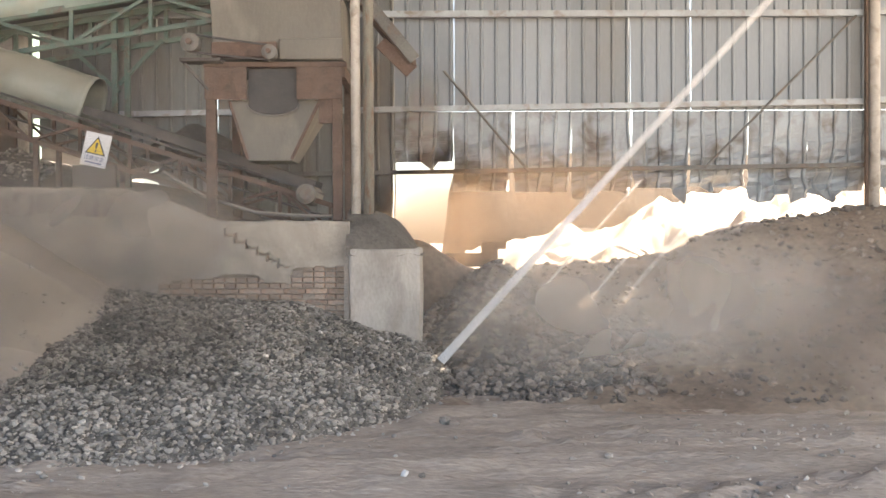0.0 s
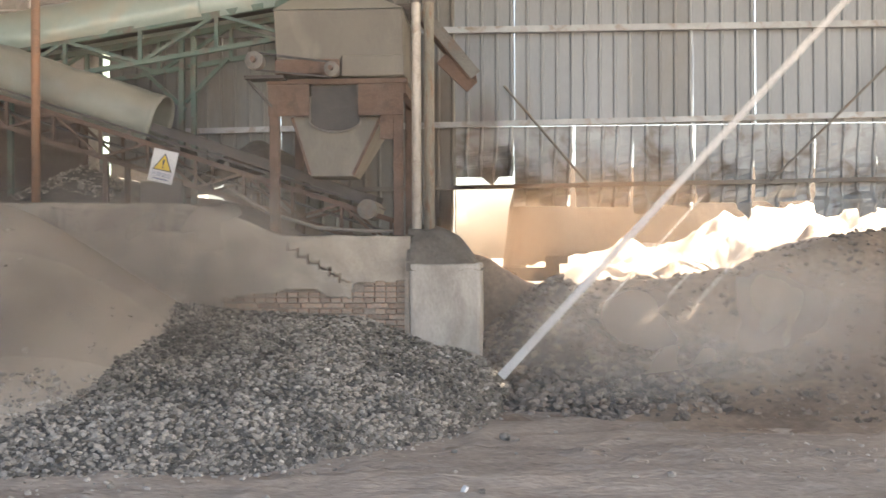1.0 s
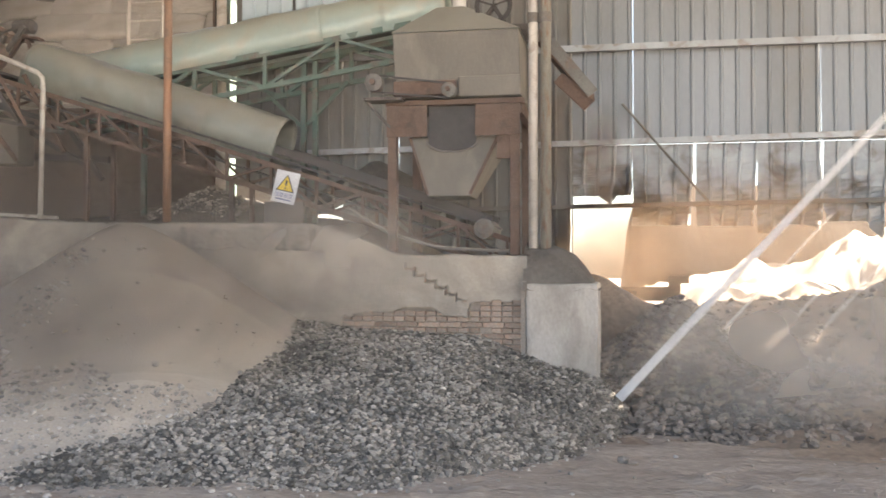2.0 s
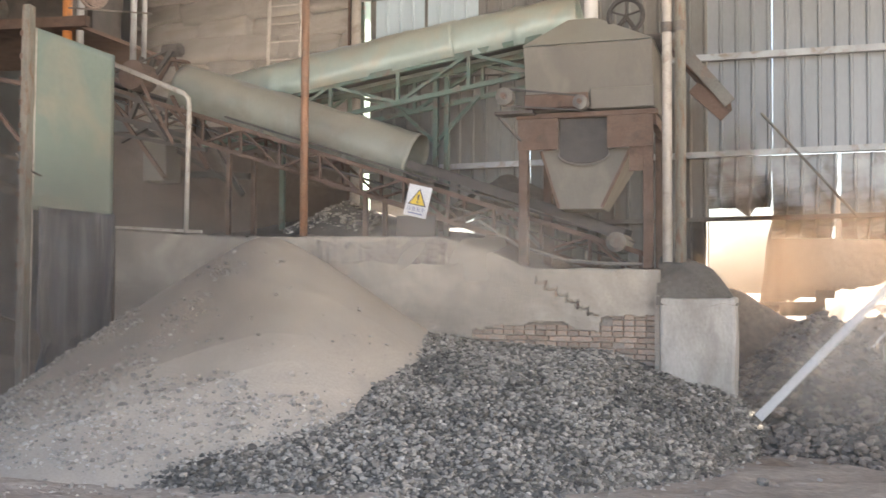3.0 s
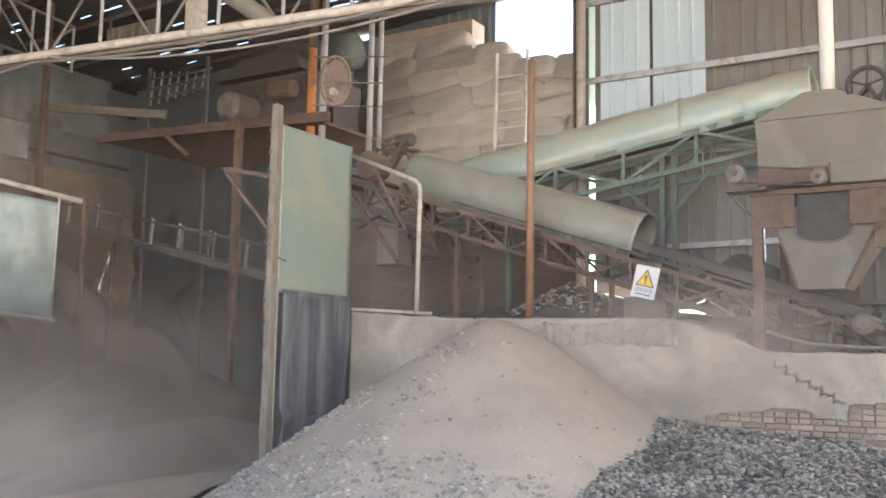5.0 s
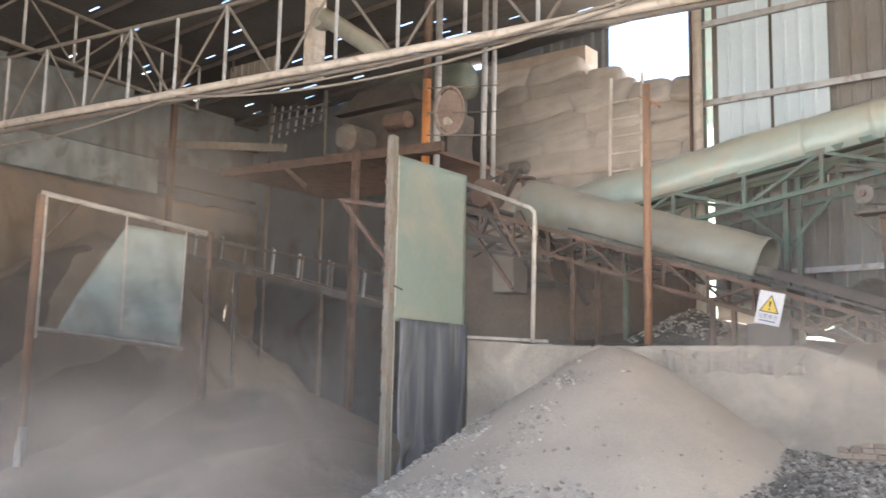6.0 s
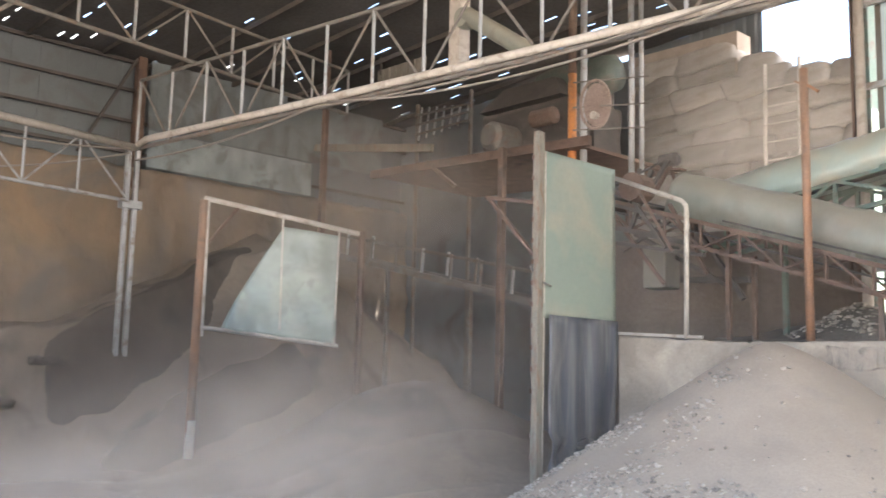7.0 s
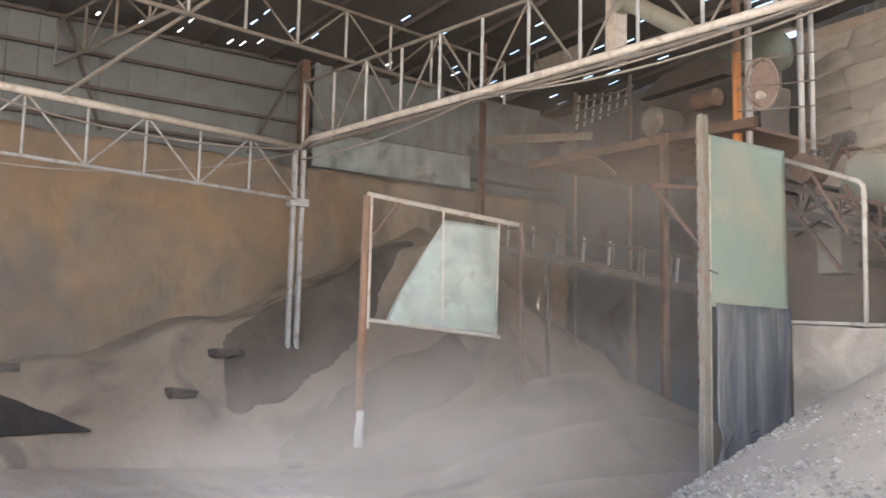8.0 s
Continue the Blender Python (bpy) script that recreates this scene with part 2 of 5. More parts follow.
def dust_mat(name, density, colour, size=0.55, swirl=0.6):
    """Thin airborne dust: a pale scatter that grows from clear at the rim to its density within, broken by billows."""
    m = bpy.data.materials.new(name)
    m.use_nodes = True
    nt = m.node_tree
    n, link = nt.nodes, nt.links.new
    n.remove(n["Principled BSDF"])
    co, info = n.new("ShaderNodeTexCoord"), n.new("ShaderNodeObjectInfo")
    mid = n.new("ShaderNodeVectorMath")
    mid.operation = "SUBTRACT"
    link(co.outputs["Generated"], mid.inputs[0])
    mid.inputs[1].default_value = (0.5, 0.5, 0.5)
    flat = n.new("ShaderNodeVectorMath")
    flat.operation = "MULTIPLY"
    link(mid.outputs[0], flat.inputs[0])
    flat.inputs[1].default_value = (2.0, 0.0, 2.0)
    length = n.new("ShaderNodeVectorMath")
    length.operation = "LENGTH"
    link(flat.outputs[0], length.inputs[0])
    rim = n.new("ShaderNodeMapRange")
    rim.interpolation_type = "SMOOTHERSTEP"
    for key, v in (("From Min", 1.0), ("From Max", 0.15), ("To Min", 0.0), ("To Max", 1.0)):
        rim.inputs[key].default_value = v
    link(length.outputs["Value"], rim.inputs["Value"])
    shift = n.new("ShaderNodeVectorMath")
    shift.operation = "ADD"
    link(co.outputs["Object"], shift.inputs[0])
    push = n.new("ShaderNodeVectorMath")
    push.operation = "SCALE"
    push.inputs[0].default_value = (37.0, 11.0, 23.0)
    link(info.outputs["Random"], push.inputs["Scale"])
    link(push.outputs[0], shift.inputs[1])
    billow = n.new("ShaderNodeTexNoise")
    billow.inputs["Scale"].default_value, billow.inputs["Detail"].default_value = size, 3
    billow.inputs["Distortion"].default_value = swirl
    link(shift.outputs[0], billow.inputs["Vector"])
    soft = n.new("ShaderNodeMapRange")
    soft.interpolation_type = "SMOOTHSTEP"
    for key, v in (("From Min", 0.25), ("From Max", 0.7), ("To Min", 0.25), ("To Max", 1.0)):
        soft.inputs[key].default_value = v
    link(billow.outputs[0], soft.inputs["Value"])
    a1, a2 = n.new("ShaderNodeMath"), n.new("ShaderNodeMath")
    a1.operation = a2.operation = "MULTIPLY"
    link(rim.outputs[0], a1.inputs[0])
    link(soft.outputs[0], a1.inputs[1])
    link(a1.outputs[0], a2.inputs[0])
    a2.inputs[1].default_value = density
    diff, trl, clear = n.new("ShaderNodeBsdfDiffuse"), n.new("ShaderNodeBsdfTranslucent"), n.new("ShaderNodeBsdfTransparent")
    diff.inputs["Color"].default_value = trl.inputs["Color"].default_value = (*colour, 1)
    both, out = n.new("ShaderNodeMixShader"), n.new("ShaderNodeMixShader")
    both.inputs[0].default_value = 0.5
    link(diff.outputs[0], both.inputs[1])
    link(trl.outputs[0], both.inputs[2])
    link(a2.outputs[0], out.inputs[0])
    link(clear.outputs[0], out.inputs[1])
    link(both.outputs[0], out.inputs[2])
    link(out.outputs[0], n["Material Output"].inputs["Surface"])
    return m


MIST = dust_mat("tan_airborne_dust", 0.37, (0.50, 0.445, 0.39))
HAZE = dust_mat("thin_airborne_dust", 0.07, (0.80, 0.72, 0.63))
# whitish dust put before the sacks as glow from the opening
GLOW_DUST = dust_mat("glow_airborne_dust", 0.24, (0.86, 0.82, 0.78))
THICK = dust_mat("thick_airborne_dust", 0.39, (0.74, 0.67, 0.59))
# near-white dust that also brightens the dark floor
BRIGHT_DUST = dust_mat("floor_brightening_dust", 0.36, (0.84, 0.77, 0.70), 0.25, 0.0)
# paler copy of the dust; the sunlight on it is in the colour
SUNLIT_DUST = dust_mat("sunlit_airborne_dust", 0.38, (0.84, 0.76, 0.67))
# same dust in a darker colour, for where less light falls
SHADED_DUST = dust_mat("shaded_airborne_dust", 0.36, (0.40, 0.365, 0.33))
# dark colour stands in for shade over the heaps
SHADE_DUST = dust_mat("shade_airborne_dust", 0.4, (0.13, 0.115, 0.102))
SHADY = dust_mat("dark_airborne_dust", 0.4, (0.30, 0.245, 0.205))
# tawny dust whose warm colour also stands in for glow at the gap
TAWNY_GLOW = dust_mat("tawny_glow_dust", 0.4, (0.66, 0.47, 0.31))


# ---- mesh helpers ----
def thing(name, at, label, category, group="", kind=""):
    ob = new(name)
    ob.location = at
    ob.empty_display_size = 0.1
    return tagged(ob, label, category, group, kind)


def root_of(ob):
    while ob.parent:
        ob = ob.parent
    return ob


def part(name, bm, material, parent=None, label="", smooth=False):
    """Links a bmesh, built in the place's own coordinates, as one mesh under a thing or a part."""
    me = bpy.data.meshes.new(name)
    if parent is not None:
        bmesh.ops.translate(bm, verts=bm.verts, vec=-root_of(parent).location)
    bm.normal_update()
    bm.to_mesh(me)
    bm.free()
    me.materials.append(material)
    if smooth:
        me.shade_smooth()
    ob = new(name, me)
    ob.parent = parent
    return tagged(ob, label)


def raw(name, verts, faces, material, parent=None, smooth=False, label=""):
    me = bpy.data.meshes.new(name)
    v = np.array(verts, float)
    if parent is not None:
        v = v - np.array(root_of(parent).location)
    me.from_pydata(v.tolist(), [], faces)
    me.materials.append(material)
    if smooth:
        me.shade_smooth()
    ob = new(name, me)
    ob.parent = parent
    return tagged(ob, label)


def bar(bm, p, q, w, h=None, sides=4, spin=0.0, taper=1.0):
    """A bar of w by h from p to q: square for four sides, else round."""
    p, q = Vector(p), Vector(q)
    h = w if h is None else h
    d = (q - p).normalized()
    side = d.cross(Vector((0, 0, 1)))
    side = Vector((1, 0, 0)) if side.length < 1e-3 else side.normalized()
    up = side.cross(d)
    rings = []
    for end, s in ((p, 1.0), (q, taper)):
        ring = []
        for k in range(sides):
            a = 2 * math.pi * (k + 0.5) / sides + spin
            f = 1 / math.cos(math.pi / 4) if sides == 4 else 1.0
            ring.append(bm.verts.new(end + s * 0.5 * f * (math.cos(a) * w * side + math.sin(a) * h * up)))
        rings.append(ring)
    for k in range(sides):
        bm.faces.new((rings[0][k], rings[0][(k + 1) % sides], rings[1][(k + 1) % sides], rings[1][k]))
    bm.faces.new(rings[0][::-1])
    bm.faces.new(rings[1])
    return bm


def bars(*rows, sides=4):
    bm = bmesh.new()
    for r in rows:
        bar(bm, *r, sides=sides)
    return bm


def box(lo, hi, bevel=0.0, seg=2, bm=None):
    b = bmesh.new()
    bmesh.ops.create_cube(b, size=1.0)
    lo, hi = Vector(lo), Vector(hi)
    for v in b.verts:
        v.co = Vector([lo[k] + (v.co[k] + 0.5) * (hi[k] - lo[k]) for k in range(3)])
    if bevel:
        bmesh.ops.bevel(b, geom=b.edges[:], offset=bevel, segments=seg, affect="EDGES", profile=0.6)
    return b


def rough_box(lo, hi, step, amp, bevel=0.02, freq=2.0):
    """A worn block: a bevelled box, cut up and pushed about by noise."""
    b = box(lo, hi, bevel)
    cuts = max(1, int(max(Vector(hi) - Vector(lo)) / step))
    bmesh.ops.subdivide_edges(b, edges=b.edges[:], cuts=cuts, use_grid_fill=True)
    for v in b.verts:
        v.co += amp * noise.noise_vector(v.co * freq) + 0.4 * amp * noise.noise_vector(v.co * freq * 4)
    return b


def lathe(profile, centre, axis="z", n=20):
    """A turned solid: (radius, offset along the axis) rows."""
    b = bmesh.new()
    turn = {"z": Matrix(), "y": Matrix.Rotation(radians(90), 4, "X"), "x": Matrix.Rotation(radians(90), 4, "Y")}[axis]
    rings = []
    for r, o in profile:
        rings.append([b.verts.new(Vector(centre) + turn @ Vector((r * math.cos(2 * math.pi * k / n), r * math.sin(2 * math.pi * k / n), o))) for k in range(n)])
    for r1, r2 in zip(rings, rings[1:]):
        for k in range(n):
            b.faces.new((r1[k], r1[(k + 1) % n], r2[(k + 1) % n], r2[k]))
    b.faces.new(rings[0][::-1])
    b.faces.new(rings[-1])
    return b


def pipe(points, r, n=10):
    """A bent round pipe along points, joined at the bends."""
    b = bmesh.new()
    pts = [Vector(p) for p in points]
    rings = []
    for i, p in enumerate(pts):
        d = (pts[min(i + 1, len(pts) - 1)] - pts[max(i - 1, 0)]).normalized()
        side = d.cross(Vector((0.13, 0.21, 1))).normalized()
        up = side.cross(d)
        rings.append([b.verts.new(p + r * (math.cos(2 * math.pi * k / n) * side + math.sin(2 * math.pi * k / n) * up)) for k in range(n)])
    for r1, r2 in zip(rings, rings[1:]):
        for k in range(n):
            b.faces.new((r1[k], r1[(k + 1) % n], r2[(k + 1) % n], r2[k]))
    b.faces.new(rings[0][::-1])
    b.faces.new(rings[-1])
    return b


def sag(p, q, drop, steps=16):
    p, q = Vector(p), Vector(q)
    return [p.lerp(q, k / steps) - Vector((0, 0, drop * 4 * (k / steps) * (1 - k / steps))) for k in range(steps + 1)]


def fbm(x, y, z=0.0, octaves=4):
    v, a = 0.0, 1.0
    p = Vector((x, y, z))
    for _ in range(octaves):
        v += a * noise.noise(p)
        p, a = p * 2.03, a * 0.5
    return v


def lerp_table(x, table):
    return float(np.interp(x, [r[0] for r in table], [r[1] for r in table]))


# ---- forms of the ground ----
GRAVEL_FOOT = [(-9.2, 9.2), (-8.4, 8.3), (-7.2, 7.5), (-6.0, 7.1), (-4.2, 6.9), (-2.8, 7.05), (-1.5, 7.75), (-0.6, 8.8), (-0.1, 9.9), (0.25, 11.3)]


def gravel_height(x, y):
    foot = lerp_table(x, GRAVEL_FOOT)
    top = lerp_table(x, [(-9.2, 0.2), (-8.2, 0.55), (-6, 1.2), (-4.0, 1.12), (-3.0, 1.05), (-1.6, 0.95), (-0.9, 0.72), (-0.3, 0.55), (0.1, 0.30), (0.3, 0.0)])
    s = max(0.0, min(1.0, (y - foot) / max(0.3, 10.7 - foot)))
    edge = min(1.0, max(0.0, (x + 9.3) / 0.7)) * min(1.0, max(0.0, (0.35 - x) / 0.5))
    fall = 1.0 if y < 10.9 else max(0.0, 1 - (y - 10.9) / 0.9)
    bulge = 0.10 * math.exp(-((x + 2.2) / 1.1) ** 2 - ((y - 9.3) / 0.9) ** 2)
    return (top * (s ** 0.85) + bulge * s) * edge * fall - 0.05 * (1 - min(1, s * 6)) + 0.035 * fbm(x * 1.6, y * 1.6, 3) * min(1, s * 4)


def cone_height(x, y):
    dx, dy = x + 5.75, y - 10.75
    d = math.hypot(dx * (1.0 if dx > 0 else 1.14), dy)
    d *= 1 + 0.05 * fbm(math.atan2(dy, dx) * 1.5, 0.3, 5)
    peak = 2.50 - math.hypot(d, 0.35) * 0.655
    return peak + 0.02 * fbm(x * 2, y * 2, 8)


def rubble_height(x, y):
    a = 1.35 - 0.62 * math.hypot((x - 0.75) * 1.0, (y - 12.8) * 0.95)
    b = 0.72 - 0.40 * math.hypot((x - 2.1) * 0.55, (y - 11.7))
    return max(a, b) + 0.09 * fbm(x * 1.5, y * 1.5, 12)


def bank_height(x, y):
    """The brown bank that lies against and through the gap below the wall."""
    rise = lerp_table(y, [(9.2, -0.1), (10.4, 0.10), (11.6, 0.50), (12.6, 1.08), (13.6, 1.55), (14.2, 1.58), (15.4, 1.75), (16.0, 2.12), (16.4, 2.16), (19, 1.6), (22, 1.0)])
    along = lerp_table(x, [(-1.5, 0.25), (0.0, 0.52), (0.4, 0.68), (0.9, 0.74), (1.6, 0.82), (2.0, 0.84), (3.2, 0.90), (3.6, 1.06), (6.0, 1.18), (9, 1.2), (14, 1.0)])
    near = lerp_table(x, [(-1.5, 0.0), (1.5, 0.0), (4.2, 0.25), (6, 0.5), (10, 0.7)]) * math.exp(-((y - 10.6) / 1.6) ** 2)
    lip = 0.20 * min(1.0, max(0.0, (x - 3.0) / 1.5)) * math.exp(-((y - 13.8) / 0.8) ** 2)
    spill = 1.05 * math.exp(-((x + 0.45) / 0.8) ** 2 - ((y - 13.2) / 0.5) ** 2)
    lumps = 0.24 * fbm(x * 1.7, y * 1.7, 24, 3) * min(1.0, max(0.0, (y - 13.6) / 0.8))
    return rise * along + near + lip + spill + lumps + 0.07 * fbm(x * 0.9, y * 0.9, 20) + 0.03 * fbm(x * 4, y * 4, 22)


def left_bank_height(x, y):
    """Dust bank that climbs to the ochre wall, higher towards the back of the shed."""
    against = lerp_table(y, [(-4, 1.3), (3.4, 1.85), (4.9, 2.1), (6.4, 2.85), (7.8, 3.15), (9.3, 3.8), (11, 4.8), (12.6, 5.5), (14.2, 4.2), (17, 2.6)])
    foot = lerp_table(y, [(-4, -17.6), (3, -17.0), (6, -15.8), (9, -15.0), (12, -14.9), (17, -15.4)])
    s = max(0.0, min(1.0, (foot - x) / (foot + 19.9)))
    h = 0.93 * against * min(1.0, s * 1.5) ** 1.05 * (0.9 + 0.1 * s)
    low = 1.8 * math.exp(-((x + 11.5) / 3.0) ** 2 - ((y - 10.4) / 2.4) ** 2)
    folds = 0.20 * fbm((x + y) * 0.45, (y - x) * 0.12, 31, 3) * min(1.0, s * 4)
    return h + low * (1 - s) - 0.08 + 0.08 * fbm(x * 0.7, y * 0.7, 30) + folds + 0.02 * fbm(x * 3, y * 3, 35, 2)


DARK_BANDS = [[(-18.9, 11.1), (-18.0, 9.2), (-17.65, 7.9), (-16.85, 7.0)], [(-16.45, 11.4), (-16.2, 9.8), (-15.95, 8.5), (-15.85, 7.4)]]


def dark_band_height(line, half):
    """A dark band down the bank, thickest along its middle."""
    def height(x, y):
        near, along = 9.0, 0.0
        for k, (a, c) in enumerate(zip(line, line[1:])):
            dx, dy = c[0] - a[0], c[1] - a[1]
            t = max(0.0, min(1.0, ((x - a[0]) * dx + (y - a[1]) * dy) / (dx * dx + dy * dy)))
            d = math.hypot(x - a[0] - t * dx, y - a[1] - t * dy)
            if d < near:
                near, along = d, (k + t) / (len(line) - 1)
        width = half * (0.85 + 0.5 * along) * (1 - 0.75 * along ** 5) * (1 + 0.32 * fbm(x * 0.9, y * 0.9, 37, 2))
        return left_bank_height(x, y) + 0.10 * (1 - (near / width) ** 2) if near < width * 1.3 else -5.0
    return height


def ground_height(x, y):
    rut = 0.0
    if 3 < y < 13 and -14 < x < 12:
        rut = 0.05 * fbm(x * 0.3, y * 2.0, 40, 2) + 0.022 * abs(fbm(x * 0.9 + y, y * 4.2, 41, 3)) + 0.030 * abs(fbm(x * 3.2, y * 8, 44, 3)) + 0.06 * max(0.0, fbm(x * 2.2, y * 4.5, 45, 3) - 0.22)
        mid = y - 6.5 - 0.10 * x
        if x > 0.3:
            rut += 0.045 * (math.exp(-(mid / 0.26) ** 2) + 0.7 * math.exp(-((mid - 1.5) / 0.3) ** 2)) * math.sin(13 * (x + 1.2 * abs(mid))) * min(1.0, (x - 0.3) * 2) * (0.6 + 0.6 * fbm(x, y, 47, 2))
    return rut + 0.03 * fbm(x * 0.35, y * 0.35, 42, 2)


def sheet_of(height, xs, ys):
    verts = [(x, y, height(x, y)) for y in ys for x in xs]
    w = len(xs)
    faces = [(j * w + i, j * w + i + 1, (j + 1) * w + i + 1, (j + 1) * w + i) for j in range(len(ys) - 1) for i in range(w - 1)]
    return verts, faces


def heap(name, height, x0, x1, y0, y1, step, material, label, category="heap"):
    verts, faces = sheet_of(height, np.arange(x0, x1 + step / 2, step), np.arange(y0, y1 + step / 2, step))
    keep = [f for f in faces if max(verts[k][2] for k in f) > -0.12]
    ob = raw(name, verts, keep, material, smooth=True)
    return tagged(ob, label, category)


def axis_steps(lo, hi, fine_lo, fine_hi, fine, far=9):
    out = list(np.arange(fine_lo, fine_hi + fine / 2, fine))
    grow_lo = [fine_lo - (fine_lo - lo) * (k / far) ** 2.2 for k in range(far, 0, -1)]
    grow_hi = [fine_hi + (hi - fine_hi) * (k / far) ** 2.2 for k in range(1, far + 1)]
    return grow_lo + out + grow_hi


verts, faces = sheet_of(ground_height, axis_steps(-220, 220, -17, 9, 0.08), axis_steps(-200, 260, 4.5, 12, 0.05))
ground = tagged(raw("ground", verts, faces, DIRT, smooth=True), "packed pale dirt yard rutted by tyres", "ground", kind="structure")

gravel_heap = heap("gravel_heap", gravel_height, -9.4, 0.5, 6.7, 11.7, 0.07, GRAVEL, "low heap of crushed grey stones before the brick wall")
dust_cone = heap("dust_heap", cone_height, -10.4, -2.0, 6.2, 12.0, 0.07, FINE, "smooth cone of fine beige dust against the platform")
rubble_heap = heap("rubble_heap", rubble_height, -1.0, 4.6, 9.6, 15.2, 0.08, GRAVEL, "dark heap of rubble behind the concrete block")
brown_bank = heap("soil_bank", bank_height, -1.6, 14, 9.0, 14.5, 0.08, BROWN, "brown soil bank running out under the torn wall")
# outer part gets a paler colour so the sunlight burns out white
heap("sand_bank", lambda x, y: bank_height(x, y) - 0.04 + 0.05 * abs(fbm(x * 3, y * 3, 26, 3)), -1.6, 14, 14.25, 22, 0.1, FINE, "outer soil bank in full sun, coloured pale to burn out", "bank")
left_bank = heap("dust_bank", left_bank_height, -20.4, -8.3, -4, 17.3, 0.12, BANK, "grey-brown dust bank sloping up to the ochre wall")

for line, half in zip(DARK_BANDS, (0.78, 0.5)):
    xs_, ys_ = [p[0] for p in line], [p[1] for p in line]
    heap("soil_slide", dark_band_height(line, half), min(xs_) - 1.2, max(xs_) + 1.2, min(ys_) - 1.2, max(ys_) + 1.2, 0.06, BAND_TONE, "dark band lying down the dust bank", "soil slide")

# ---- stones ----
def stone_shape(k):
    b = bmesh.new()
    bmesh.ops.create_icosphere(b, subdivisions=1, radius=0.5)
    rnd = random.Random(k)
    for v in b.verts:
        v.co *= rnd.uniform(0.72, 1.2)
        v.co.z *= 0.72
    vs, fs = [v.co.copy() for v in b.verts], [[v.index for v in f.verts] for f in b.faces]
    b.free()
    return vs, fs


SHAPES = [stone_shape(k) for k in range(9)]


def stone_meshes(material, name):
    out = []
    for vs, fs in SHAPES:
        me = bpy.data.meshes.new(name)
        me.from_pydata([tuple(v) for v in vs], [], fs)
        me.materials.append(material)
        out.append(me)
    return out


def strew(parent, height, spots, material, sizes, singles, seed, sink=0.15):
    """Stones on a heap: the first ones as pieces of their own, the others joined."""
    rnd = random.Random(seed)
    meshes = stone_meshes(material, "stone")
    V, Fc = [], []
    base = Vector(parent.location)
    for i, (x, y) in enumerate(spots):
        d = sizes[0] + (sizes[1] - sizes[0]) * rnd.random() ** 2.6
        m = Matrix.LocRotScale((x, y, height(x, y) + d * (0.3 - sink)), Euler((rnd.uniform(-0.6, 0.6), rnd.uniform(-0.6, 0.6), rnd.uniform(0, 6.28))),
                               (d * rnd.uniform(0.8, 1.35), d * rnd.uniform(0.7, 1.1), d * rnd.uniform(0.6, 1.1)))
        k = rnd.randrange(len(SHAPES))
        if i < singles:
            ob = new("stone", meshes[k])
            ob.parent = parent
            ob.matrix_basis = m
        else:
            vs, fs = SHAPES[k]
            o = len(V)
            V.extend(tuple(m @ v - base) for v in vs)
            Fc.extend([[o + q for q in f] for f in fs])
    if V:
        ob = raw("loose_stones", V, Fc, material, parent)
        tagged(ob, kind="stuff")


def spots_on(rule, x0, x1, y0, y1, count, seed):
    rnd = random.Random(seed)
    out = []
    tries = 0
    while len(out) < count and tries < count * 40:
        tries += 1
        x, y = rnd.uniform(x0, x1), rnd.uniform(y0, y1)
        if rnd.random() < rule(x, y):
            out.append((x, y))
    return out


def on_gravel(x, y):
    g = gravel_height(x, y)
    if g < -0.02 or y > 10.95 or cone_height(x, y) > g + 0.03:
        return 0.0
    return 1.0 if x > -5.5 else 0.6


def on_cone(x, y):
    c = cone_height(x, y)
    if c < gravel_height(x, y) - 0.02 or c < 0.05 or y > 10.5:
        return 0.0
    patch = fbm(x * 0.9 + 4, y * 0.9, 60)
    if x < -7.1 + 0.5 * patch or y < 8.4 + 0.5 * patch:
        return 1.0
    return (0.55 if x < -5.3 + 0.4 * patch and y < 10.0 and patch > 0.05 else 0.03)


def at_foot(x, y):
    f = lerp_table(x, GRAVEL_FOOT) - y
    return 0.0 if f < -0.1 else math.exp(-f / 0.25)


# ---- platform with its brick wall ----
platform = thing("platform_wall", (-4.6, 11.0, 0.0), "dusty plastered brick platform wall with red bricks laid bare", "wall", kind="structure")


def platform_top(x):
    return lerp_table(x, [(-8.1, 2.38), (-6.5, 2.28), (-3.55, 2.24), (-3.1, 2.12), (-2.5, 1.87), (-0.95, 1.86)])


core_v, core_f = [], []
for x in np.arange(-8.1, -0.99, 0.25):
    t = platform_top(x) - 0.02
    core_v += [(x, 11.03, -0.2), (x, 11.03, t), (x, 14.0, t), (x, 14.0, -0.2)]
n_col = len(core_v) // 4
for i in range(n_col - 1):
    for k in range(4):
        a, b = i * 4 + k, i * 4 + (k + 1) % 4
        core_f.append((a, a + 4, b + 4, b))
core_f += [(0, 1, 2, 3), tuple(4 * (n_col - 1) + k for k in (3, 2, 1, 0))]
raw("masonry_core", core_v, core_f, MORTAR, platform)


